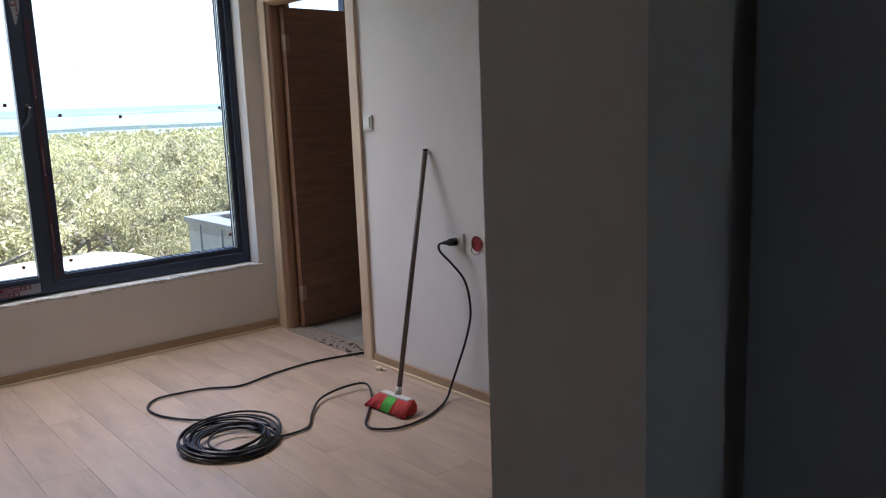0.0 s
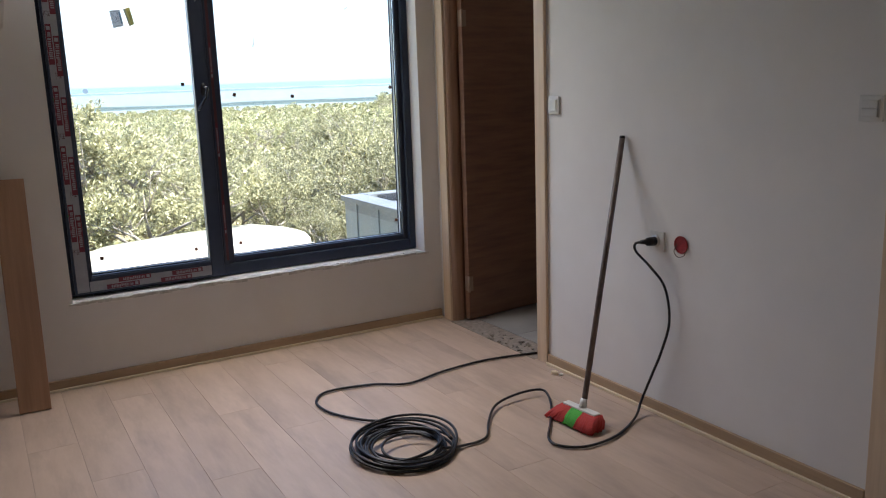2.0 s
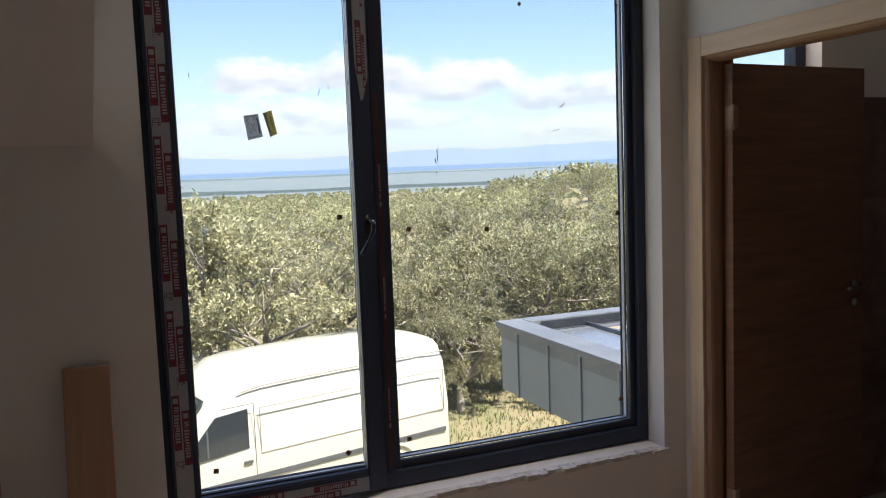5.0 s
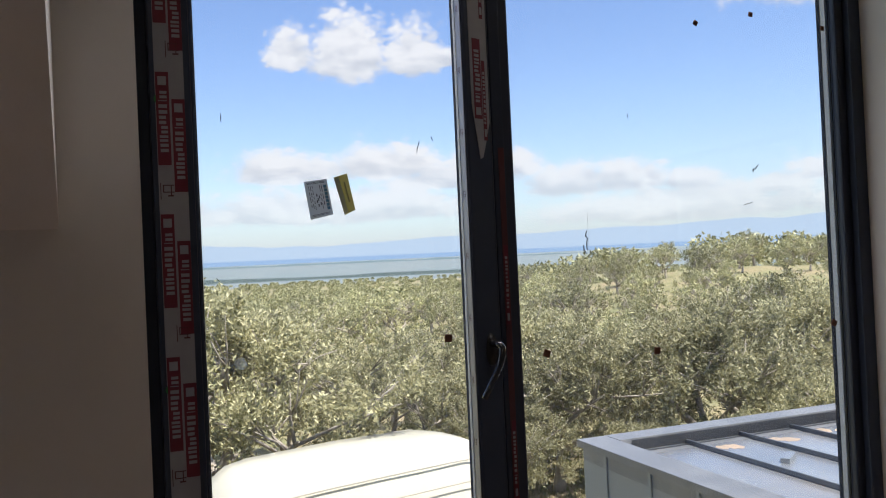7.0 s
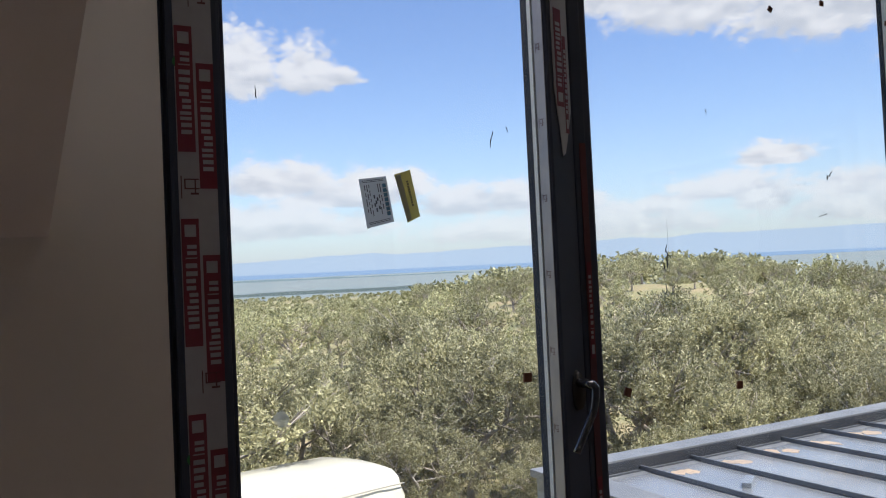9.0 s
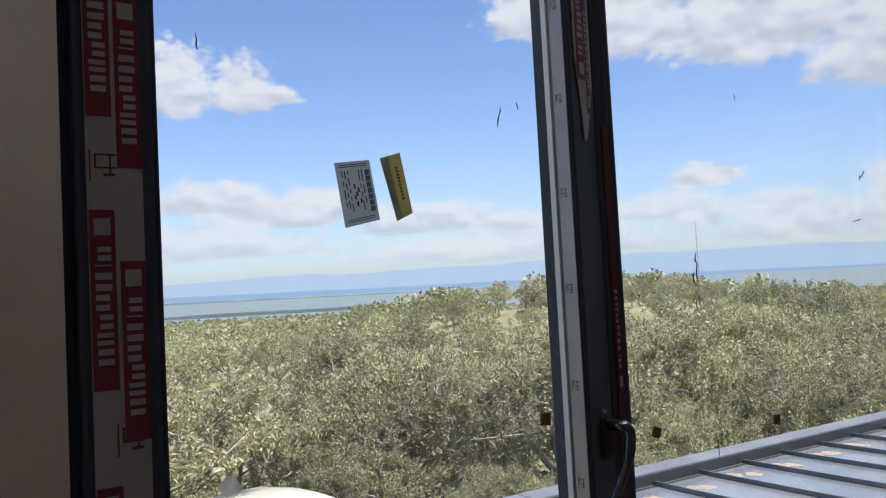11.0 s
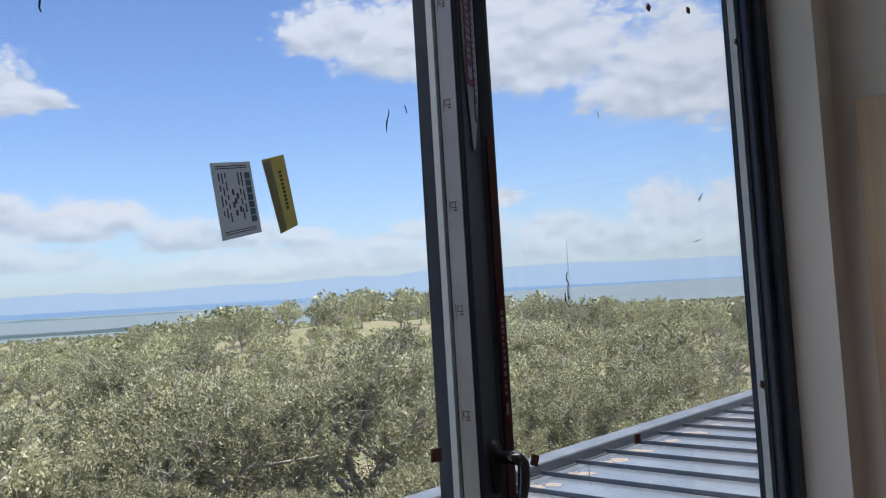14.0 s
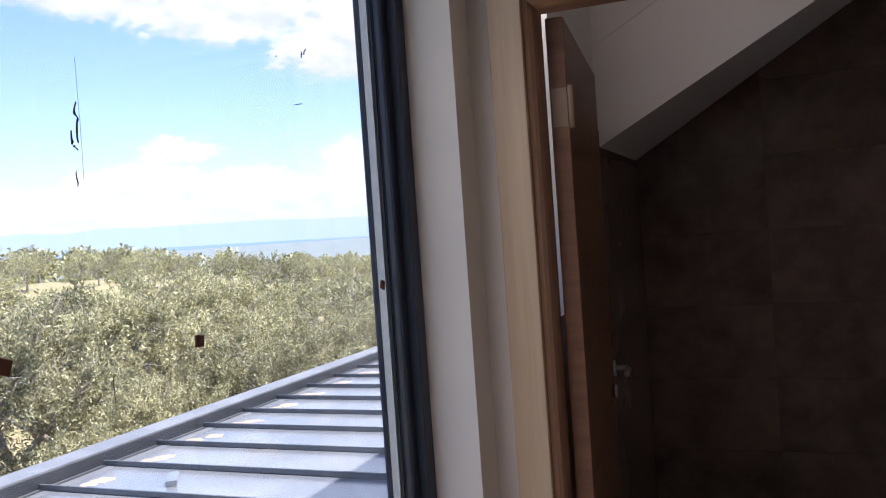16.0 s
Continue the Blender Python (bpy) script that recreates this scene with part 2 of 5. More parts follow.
PLASTER = material("white_wall_paint", (0.80, 0.775, 0.745), 0.75, dark=(0.76, 0.735, 0.705), scale=3, bump=0.12, bump_scale=180, wear_glint=(0.73, 0.70, 0.67), wear_glint_scale=1.2)
ROUGH_PLASTER = material("torn_plaster", (0.72, 0.70, 0.66), 0.9, dark=(0.45, 0.43, 0.40), scale=25, bump=0.6, bump_scale=90)
OAK_PLANK = material("laminate_oak", (0.53, 0.405, 0.315), 0.42, dark=(0.43, 0.322, 0.245), scale=2.6, detail=8, stretch=(4.5, 0.9, 1), bump=0.06, bump_scale=40,
                     random_by="object", spread=0.06, wear_glint=(0.32, 0.245, 0.195), wear_glint_scale=1.9)
SUBFLOOR = material("screed", (0.28, 0.22, 0.17), 0.8)
OAK_TRIM = material("oak_veneer_trim", (0.70, 0.545, 0.385), 0.45, dark=(0.57, 0.425, 0.285), scale=3, detail=6, stretch=(14, 14, 0.7), bump=0.05)
OAK_TRIM_FLAT = material("oak_veneer_skirting", (0.70, 0.545, 0.385), 0.45, dark=(0.57, 0.425, 0.285), scale=3, detail=6, stretch=(0.8, 0.8, 14), bump=0.05)
DOOR_WOOD = material("oak_veneer_door", (0.27, 0.145, 0.088), 0.45, dark=(0.18, 0.094, 0.057), scale=2.5, detail=7, stretch=(1.2, 1.2, 12), bump=0.06)
SKIRTING = material("oak_veneer_baseboard", (0.44, 0.31, 0.195), 0.45, dark=(0.36, 0.25, 0.155), scale=3, detail=6, stretch=(0.8, 0.8, 14), bump=0.05)
PALE_BEAD = material("pale_oak_bead", (0.78, 0.66, 0.47), 0.35, dark=(0.70, 0.58, 0.40), scale=4, stretch=(0.8, 0.8, 14))
LINING_WOOD = material("oak_veneer_lining", (0.38, 0.23, 0.15), 0.4, dark=(0.28, 0.165, 0.105), scale=3, detail=6, stretch=(14, 14, 0.7), bump=0.05)
LINING_FLAT = material("oak_veneer_head_lining", (0.44, 0.275, 0.18), 0.4, dark=(0.33, 0.195, 0.125), scale=3, detail=6, stretch=(14, 0.7, 14), bump=0.05)
PLANK_WOOD = material("loose_casing_board", (0.40, 0.235, 0.145), 0.5, dark=(0.31, 0.175, 0.105), scale=3, detail=6, stretch=(14, 14, 0.8), bump=0.05)
ANTHRACITE = material("anthracite_pvc", (0.040, 0.052, 0.082), 0.45, dark=(0.033, 0.044, 0.070), scale=12, bump=0.05, spec=0.28)
BEAD_GREY = material("anthracite_bead", (0.028, 0.038, 0.066), 0.42, dark=(0.022, 0.031, 0.055), scale=10)
SPACER_BAR = material("pale_spacer_bar", (0.62, 0.64, 0.67), 0.4, dark=(0.52, 0.54, 0.57), scale=60)
LIP = material("blue_grey_pvc", (0.016, 0.023, 0.044), 0.8, dark=(0.017, 0.024, 0.038), scale=10, spec=0.12)
GASKET = material("black_rubber", (0.012, 0.012, 0.013), 0.6)
GLOSS_BLACK = material("glossy_black_coating", (0.02, 0.022, 0.028), 0.2, coat=0.8)
FILM = material("white_protective_film", (0.32, 0.32, 0.345), 0.4, dark=(0.26, 0.26, 0.285), scale=14, bump=0.25, bump_scale=35, coat=0.3)
FILM_RED = material("red_print", (0.15, 0.015, 0.034), 0.45, dark=(0.12, 0.012, 0.028), scale=20)
FILM_GREEN = material("green_print", (0.03, 0.20, 0.06), 0.45)
FILM_INK = material("dark_print", (0.085, 0.025, 0.034), 0.5)
PANE = glass_material("window_glass")
WHITE_PLASTIC = material("white_plastic", (0.78, 0.77, 0.74), 0.3, scale=4)
RED_PLASTIC = material("red_plastic", (0.38, 0.025, 0.032), 0.5, dark=(0.20, 0.014, 0.016), scale=28)
BLACK_RUBBER = material("black_cable_sheath", (0.012, 0.012, 0.015), 0.4, scale=30, spec=0.4)
BROOM_STICK = material("brown_metal_stick", (0.16, 0.115, 0.10), 0.4, dark=(0.10, 0.07, 0.06), scale=30)
BRISTLE_RED = material("red_bristles", (0.62, 0.05, 0.04), 0.7, dark=(0.38, 0.03, 0.03), scale=60, stretch=(6, 6, 1), bump=0.8, bump_scale=200)
BRISTLE_GREEN = material("green_bristles", (0.12, 0.55, 0.07), 0.7, dark=(0.06, 0.34, 0.04), scale=60, stretch=(6, 6, 1), bump=0.8, bump_scale=200)
CHROME = material("brushed_steel", (0.55, 0.55, 0.56), 0.28, 1.0)
BRONZE = material("dull_bronze", (0.40, 0.29, 0.21), 0.5, 0.3)
DARK_TILE = material("dark_brown_stone_tile", (0.25, 0.18, 0.15), 0.22, dark=(0.13, 0.092, 0.08), scale=5.5, detail=9, random_by="object", spread=0.06, wear_glint=(0.31, 0.225, 0.185), wear_glint_scale=2.8, bump=0.15, bump_scale=20)
GROUT = material("dark_grout", (0.15, 0.108, 0.092), 0.8)
MARBLE = material("grey_marble_tile", (0.42, 0.41, 0.39), 0.3, dark=(0.26, 0.25, 0.24), scale=3, detail=9, random_by="object", spread=0.06)
DOOR_GREY = material("blue_grey_door_paint", (0.31, 0.34, 0.39), 0.5, dark=(0.27, 0.30, 0.345), scale=3)
RUBBLE = material("mortar_rubble", (0.36, 0.31, 0.26), 0.95, dark=(0.22, 0.18, 0.15), scale=40, bump=0.8)
# the deck's peach patches are reflections put into the sheet's colour
ZINC = material("grey_sheet_metal", (0.45, 0.465, 0.47), 0.27, 0.7, dark=(0.32, 0.345, 0.37), scale=2.5, wear_glint=(0.50, 0.44, 0.37), wear_glint_scale=1.4, bump=0.05, bump_scale=8)
# seams darker than the deck: the shade on their sides is put into colour
SEAM_METAL = material("shaded_seam_metal", (0.115, 0.123, 0.137), 0.38, 0.3, dark=(0.09, 0.098, 0.11), scale=5)
PARAPET = material("grey_metal_capping", (0.20, 0.205, 0.21), 0.42, 0.3, dark=(0.16, 0.165, 0.172), scale=4, wear_glint=(0.25, 0.25, 0.25), wear_glint_scale=2)
UPSTAND = material("shaded_upstand", (0.035, 0.038, 0.045), 0.4, 0.2, dark=(0.026, 0.029, 0.035), scale=4)
TAN_GLINT = material("tan_glint_on_zinc", (0.52, 0.38, 0.25), 0.4, 0.3, dark=(0.40, 0.31, 0.23), scale=9)
CLADDING = material("grey_coated_metal", (0.265, 0.285, 0.28), 0.45, 0.1, dark=(0.23, 0.248, 0.245), scale=3, wear_glint=(0.30, 0.315, 0.305), wear_glint_scale=2)
VAN_WHITE = material("cream_white_car_paint", (0.62, 0.59, 0.48), 0.3, dark=(0.59, 0.56, 0.455), scale=1.5, coat=0.6)
VAN_GROOVE = material("grey_panel_line", (0.33, 0.31, 0.26), 0.6)
VAN_TRIM = material("grey_van_plastic", (0.10, 0.10, 0.10), 0.5)
VAN_GLASS = material("dark_van_glass", (0.035, 0.042, 0.045), 0.06, dark=(0.03, 0.035, 0.04), scale=1.5, spec=0.7)
TYRE = material("tyre_rubber", (0.02, 0.02, 0.02), 0.8)
BARK = material("olive_bark", (0.44, 0.39, 0.33), 0.95, dark=(0.22, 0.185, 0.15), scale=9, stretch=(1, 1, 0.4), bump=0.9, bump_scale=30)
LEAF = leaf_material("olive_leaf", (0.135, 0.132, 0.050), (0.56, 0.52, 0.30), 0.45, 0.28)
LEAF_FAR = leaf_material("olive_leaf_far", (0.115, 0.122, 0.044), (0.52, 0.495, 0.27), 0.75, 0.28)
SOIL = material("dry_grass_and_earth", (0.26, 0.21, 0.115), 0.95, dark=(0.15, 0.16, 0.06), scale=0.9, detail=8, wear_glint=(0.33, 0.235, 0.14), wear_glint_scale=0.22, bump=0.5, bump_scale=12)
# the haze of distance is put into the plain's blue-grey colour
PLAIN = material("hazy_far_plain", (0.155, 0.185, 0.18), 0.95, dark=(0.105, 0.138, 0.145), scale=0.012, detail=8, stretch=(1, 2.5, 1), wear_glint=(0.19, 0.185, 0.17), wear_glint_scale=0.004)
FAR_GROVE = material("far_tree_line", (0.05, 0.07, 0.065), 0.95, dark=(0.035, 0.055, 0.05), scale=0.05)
# glowing backdrop colours that hold the haze over sea, hills and mountains
SEA = haze_material("hazy_sea_glow", (0.172, 0.25, 0.365))
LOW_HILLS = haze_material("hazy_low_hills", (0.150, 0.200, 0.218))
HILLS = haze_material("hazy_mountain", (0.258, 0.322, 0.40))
HOUSE_RENDER = material("outer_render", (0.62, 0.60, 0.56), 0.85, scale=2, bump=0.3, bump_scale=120)
PAPER = leaf_material("white_label_paper", (0.64, 0.66, 0.69), (0.68, 0.70, 0.72), 0.0, 0.72)
PAPER_YELLOW = leaf_material("yellow_label_paper", (0.62, 0.57, 0.30), (0.64, 0.59, 0.32), 0.0, 0.72)
PAPER_BLUE = material("blue_print", (0.10, 0.24, 0.36), 0.7)
INK = material("black_ink", (0.10, 0.10, 0.12), 0.7)
SPACER = material("brown_cork_pad", (0.15, 0.065, 0.04), 0.8)
SMUDGE = material("dark_dried_dirt", (0.06, 0.06, 0.065), 0.9)

# ---- builders ----


def part(name, bm, mat, parent=None, label="", smooth=False):
    me = bpy.data.meshes.new(name)
    bm.to_mesh(me)
    bm.free()
    for m in mat if isinstance(mat, (list, tuple)) else (mat,):
        me.materials.append(m)
    if smooth:
        me.shade_smooth()
    ob = new(name, me)
    if parent:
        ob.parent = parent
    if label:
        tagged(ob, label)
    return ob


def mesh_from(name, verts, faces, mat, parent=None, smooth=False):
    me = bpy.data.meshes.new(name)
    me.from_pydata(verts, [], faces)
    me.materials.append(mat)
    if smooth:
        me.shade_smooth()
    ob = new(name, me)
    if parent:
        ob.parent = parent
    return ob


def box(x0, x1, y0, y1, z0, z1, bevel=0.0, bm=None, mat=0):
    own = bm is None
    bm = bm or bmesh.new()
    m = Matrix.LocRotScale(((x0 + x1) / 2, (y0 + y1) / 2, (z0 + z1) / 2), None, (abs(x1 - x0), abs(y1 - y0), abs(z1 - z0)))
    made = bmesh.ops.create_cube(bm, size=1, matrix=m)["verts"]
    faces = {f for v in made for f in v.link_faces}
    for f in faces:
        f.material_index = mat
    if bevel:
        edges = list({e for v in made for e in v.link_edges})
        bmesh.ops.bevel(bm, geom=edges, offset=bevel, segments=2, profile=0.6, affect="EDGES")
    return bm


def boxes(rows, bevel=0.0):
    bm = bmesh.new()
    for r in rows:
        box(*r, bevel=bevel, bm=bm)
    return bm


def tube(points, radii, sides=8, bm=None, closed=False):
    """A round bar along points."""
    bm = bm or bmesh.new()
    pts = [Vector(p) for p in points]
    if isinstance(radii, (int, float)):
        radii = [radii] * len(pts)
    rings, up = [], None
    n = len(pts)
    for i, p in enumerate(pts):
        d = (pts[(i + 1) % n] - pts[i - 1]) if closed else (pts[min(i + 1, n - 1)] - pts[max(i - 1, 0)])
        d.normalize()
        if up is None:
            up = d.orthogonal().normalized()
        up = (up - d * up.dot(d)).normalized()
        side = d.cross(up)
        rings.append([bm.verts.new(p + (up * math.cos(2 * math.pi * k / sides) + side * math.sin(2 * math.pi * k / sides)) * radii[i]) for k in range(sides)])
    for i in range(n if closed else n - 1):
        a, b = rings[i], rings[(i + 1) % n]
        for k in range(sides):
            bm.faces.new((a[k], a[(k + 1) % sides], b[(k + 1) % sides], b[k]))
    if not closed:
        bm.faces.new(list(reversed(rings[0])))
        bm.faces.new(rings[-1])
    return bm


def smooth_line(points, steps=6):
    """A rounded line through points (Catmull-Rom)."""
    p = [Vector(q) for q in points]
    p = [2 * p[0] - p[1]] + p + [2 * p[-1] - p[-2]]
    out = []
    for i in range(1, len(p) - 2):
        for k in range(steps):
            t = k / steps
            a, b, c, d = p[i - 1], p[i], p[i + 1], p[i + 2]
            out.append(0.5 * (2 * b + (c - a) * t + (2 * a - 5 * b + 4 * c - d) * t * t + (3 * b - a - 3 * c + d) * t ** 3))
    out.append(p[-2])
    return out


def prism(points, y0, y1, bm=None, axis="y"):
    """A flat outline, given in its plane, made thick along an axis."""
    bm = bm or bmesh.new()

    def at(a, b, c):
        return (a, c, b) if axis == "y" else (c, a, b) if axis == "x" else (a, b, c)
    lo = [bm.verts.new(at(a, b, y0)) for a, b in points]
    hi = [bm.verts.new(at(a, b, y1)) for a, b in points]
    bm.faces.new(lo)
    bm.faces.new(list(reversed(hi)))
    for i in range(len(points)):
        j = (i + 1) % len(points)
        bm.faces.new((lo[j], lo[i], hi[i], hi[j]))
    bmesh.ops.recalc_face_normals(bm, faces=bm.faces)
    return bm


def empty(name, label="", category="", group="", kind="", at=(0, 0, 0)):
    ob = new(name)
    ob.location = at
    return tagged(ob, label, category, group, kind)


def structure(ob, label, category):
    return tagged(ob, label, category, kind="structure")


# ---- the large structure ----
WX0, WX1, WZ0, WZ1 = -2.117, -0.114, 0.43, 2.92        # window opening
CEIL, GROUND, LEFT = 3.0, -3.5, -4.3
CHEEK, SLOPE_Z, SLOPE = -2.255, 1.757, 0.55           # dormer cheek, foot and rise of the roof slope

structure(part("wall_north", boxes([
    (LEFT - 0.2, WX0, 0, 0.21, -0.3, CEIL), (WX1, 0.22, 0.008, 0.21, -0.3, CEIL), (WX0, WX1, 0, 0.21, -0.3, WZ0), (WX0, WX1, 0, 0.21, WZ1, CEIL),
    (0.22, 0.76, 0, 0.21, -0.3, 1.25), (0.22, 0.76, 0, 0.21, 2.75, CEIL), (0.76, 3.4, 0, 0.21, -0.3, CEIL)]), PLASTER),
    "white painted wall with the large window", "wall")
structure(part("wall_east", boxes([
    (0, 0.13, -0.09, 0.0085, 0, CEIL), (0, 0.13, -1.04, -0.09, 2.08, CEIL), (0, 0.13, -2.885, -1.04, 0, CEIL),
    (0, 0.13, -3.83, -2.885, 2.08, CEIL), (0, 0.13, -4.445, -3.83, 0, CEIL)]), PLASTER), "white painted wall with two doorways", "wall")
structure(part("wall_south", boxes([
    (-2.046, 0, -4.459, -4.30, 0, CEIL), (LEFT, -2.93, -4.459, -4.30, 0, CEIL), (-2.93, -2.046, -4.459, -4.30, 2.2, CEIL)]), PLASTER),
    "white wall with an open passage to the hallway", "wall")
structure(part("wall_west", boxes([(LEFT - 0.2, LEFT, -4.445, 0, 0, CEIL)]), PLASTER), "plain white side wall", "wall")
structure(part("wall_hall_east", boxes([(-1.914, -1.78, -7.2, -4.459, 0, CEIL)]), PLASTER), "plain white hallway wall", "wall")
structure(part("wall_hall_west", boxes([(LEFT - 0.2, LEFT, -7.2, -4.4455, 0, CEIL)]), PLASTER), "plain white hallway wall", "wall")
structure(part("wall_hall_south", boxes([
    (LEFT - 0.2, -2.75, -7.4, -7.2, 0, CEIL), (-2.35, -1.78, -7.4, -7.2, 0, CEIL), (-2.75, -2.35, -7.4, -7.2, 0, 1.2), (-2.75, -2.35, -7.4, -7.2, 1.75, CEIL)]), PLASTER),
    "white hallway end wall with a small window opening", "wall")
structure(part("wall_bath_south", boxes([(0.13, 3.4, -2.67, -2.55, 0, CEIL)]), PLASTER), "white partition between bathroom and next room", "wall")
bath_wall = structure(part("wall_bath_east", boxes([(2.46, 2.6, -2.55, 0, 0, CEIL)]), GROUT), "bathroom wall clad in dark brown stone tiles", "wall")
bath_north = structure(part("wall_bath_north", boxes([(0.80, 2.452, -0.006, -0.001, 0, 1.9)]), GROUT), "tiled lower wall beside the bathroom window", "wall")
# the opening in the east side is unseen, added to light this room
structure(part("wall_next_room", boxes([
    (3.3, 3.45, -3.2, -2.67, 0, CEIL), (3.3, 3.45, -5.2, -4.3, 0, CEIL), (3.3, 3.45, -4.3, -3.2, 0, 0.9), (3.3, 3.45, -4.3, -3.2, 2.2, CEIL),
    (0.13, 3.3, -5.2, -5.08, 0, CEIL), (0.0, 0.13, -5.2, -4.445, 0, CEIL)]), PLASTER), "plain white walls of the next room", "wall")
floor = structure(part("floor", boxes([(LEFT - 0.2, 3.45, -7.4, 0.3, -0.3, -0.012)]), SUBFLOOR), "pale oak laminate plank floor", "floor")
bath_floor = structure(part("floor_bathroom", boxes([(0.06, 2.46, -2.55, 0, -0.011, -0.004)]), GROUT), "grey marble tile bathroom floor", "floor")


def slope_slab(name, x0, x1, x1b, z0, y1, label):
    """The underside of the roof between x0 and x1 (x1b at its top), rising from the wall foot at z0."""
    z1 = z0 - SLOPE * y1
    bm = bmesh.new()
    lo = [bm.verts.new(v) for v in ((x0, 0, z0), (x1, 0, z0), (x1b, y1, z1), (x0, y1, z1))]
    hi = [bm.verts.new((v.co.x, v.co.y, v.co.z + 0.4)) for v in lo]
    bm.faces.new(lo)
    bm.faces.new(list(reversed(hi)))
    for i in range(4):
        bm.faces.new((lo[i], lo[(i + 1) % 4], hi[(i + 1) % 4], hi[i]))
    bmesh.ops.recalc_face_normals(bm, faces=bm.faces)
    return structure(part(name, bm, PLASTER), label, "ceiling")


slope_slab("ceiling_slope", LEFT, -2.262, -2.140, SLOPE_Z, -2.26, "white sloping attic ceiling beside the dormer")
structure(part("wall_cheek_bathroom", prism([(0, 2.232), (-1.395, CEIL - 0.001), (0, CEIL - 0.001)], 1.487, 1.60, axis="x"), PLASTER), "white dormer cheek above the bathroom slope", "wall")
slope_slab("ceiling_slope_bathroom", 1.487, 2.46, 1.487, 1.83, -2.12, "white sloping attic ceiling over the bathroom")
structure(part("ceiling", boxes([(LEFT - 0.2, 3.45, -7.4, 0.3, CEIL, CEIL + 0.2)]), PLASTER), "flat white ceiling", "ceiling")
structure(part("wall_outer_lower", boxes([(LEFT - 0.2, 8.6, 0.0, 0.205, GROUND - 0.3, -0.3), (3.45, 8.6, 0.0, 0.205, -0.3, 2.6), (LEFT - 0.2, LEFT, -7.4, 0, GROUND - 0.3, -0.3),
     (LEFT - 0.2, 8.6, -7.4, -7.2, GROUND - 0.3, -0.3)]), HOUSE_RENDER), "pale rendered outer wall of the house", "wall")

hall_door = part("hall_door", box(-1.953, -1.914, -5.32, -4.478, 0.008, 2.05, bevel=0.003), DOOR_GREY)
tagged(hall_door, "dark blue-grey door leaf standing open against the hallway wall", "door")

# skirting along the room walls
def skirting(rows, label):
    bm = bmesh.new()
    for r in rows:
        box(*r, bevel=0.003, bm=bm)
    board = structure(part("baseboard", bm, SKIRTING), label, "baseboard")
    for x0, x1, y0, y1, z0, z1 in rows:
        if x1 - x0 > y1 - y0:
            bead = (x0, x1, y0 - 0.012, y0 - 0.0002, 0.0, 0.013)
        else:
            bead = (x0 - 0.012, x0 - 0.0002, y0, y1, 0.0, 0.013)
        part("foot_bead", box(*bead, bevel=0.003), PALE_BEAD, board, "pale bead along the foot of the skirting")


skirting([(LEFT, -0.0165, -0.016, 0.0085, 0, 0.054)], "oak veneer skirting board below the window")
skirting([(-0.016, -0.001, -2.845, -1.10, 0, 0.054)], "oak veneer skirting board between the doorways")
skirting([(-2.0, -0.02, -4.299, -4.284, 0, 0.054)], "oak veneer skirting board on the partition")
skirting([(0.14, 3.29, -2.686, -2.671, 0, 0.054)], "oak veneer skirting board in the next room")
skirting([(LEFT + 0.001, LEFT + 0.016, -4.27, -0.02, 0, 0.054)], "oak veneer skirting board on the side wall")

# ---- windows ----


def frame_ring(x0, x1, z0, z1, w, y0, y1, bevel=0.004):
    return boxes([(x0, x0 + w, y0, y1, z0, z1), (x1 - w, x1, y0, y1, z0, z1), (x0 + w, x1 - w, y0, y1, z0, z0 + w), (x0 + w, x1 - w, y0, y1, z1 - w, z1)], bevel=bevel)


def label_mesh():
    """A red printed block with a small emblem and a row of pale strokes, long side along z."""
    bm = box(-0.014, 0.014, -0.0005, 0.0, -0.095, 0.095)
    box(-0.009, 0.009, -0.0010, -0.0006, 0.068, 0.086, bm=bm, mat=1)
    z = 0.056
    for w, lo, hi in ((0.015, -0.006, 0.009), (0.0045, -0.009, 0.009), (0.019, -0.009, 0.009), (0.017, -0.009, 0.006), (0.015, -0.005, 0.009), (0.013, -0.009, 0.009), (0.017, -0.008, 0.009)):
        for q in range(2 if w > 0.01 else 1):
            box(lo, hi, -0.0010, -0.0006, z - w * 0.38 - q * w * 0.62, z - q * w * 0.62, bm=bm, mat=1)
        z -= w + 0.004
    me = bpy.data.meshes.new("printed_label")
    bm.to_mesh(me)
    bm.free()
    me.materials.append(FILM_RED)
    me.materials.append(FILM)
    return me


def emblem_mesh():
    bm = boxes([(-0.011, 0.011, -0.0005, 0, 0.008, 0.010), (-0.011, 0.011, -0.0005, 0, -0.006, -0.004), (-0.011, -0.009, -0.0005, 0, -0.006, 0.010),
                (0.004, 0.006, -0.0005, 0, -0.012, 0.010), (-0.002, 0.010, -0.0005, 0, -0.014, -0.011), (-0.016, -0.0145, -0.0005, 0, -0.02, 0.014)])
    me = bpy.data.meshes.new("printed_emblem")
    bm.to_mesh(me)
    bm.free()
    me.materials.append(FILM_INK)
    return me


LABEL, EMBLEM = label_mesh(), emblem_mesh()


def stick(name, me, parent, m):
    ob = new(name, me)
    ob.parent = parent
    ob.matrix_basis = m
    return ob


window = empty("window_1", "large two-part anthracite PVC window with peeling protective film", "window", kind="structure")
FY0, FY1, SY0, SY1 = 0.118, 0.203, 0.085, 0.166
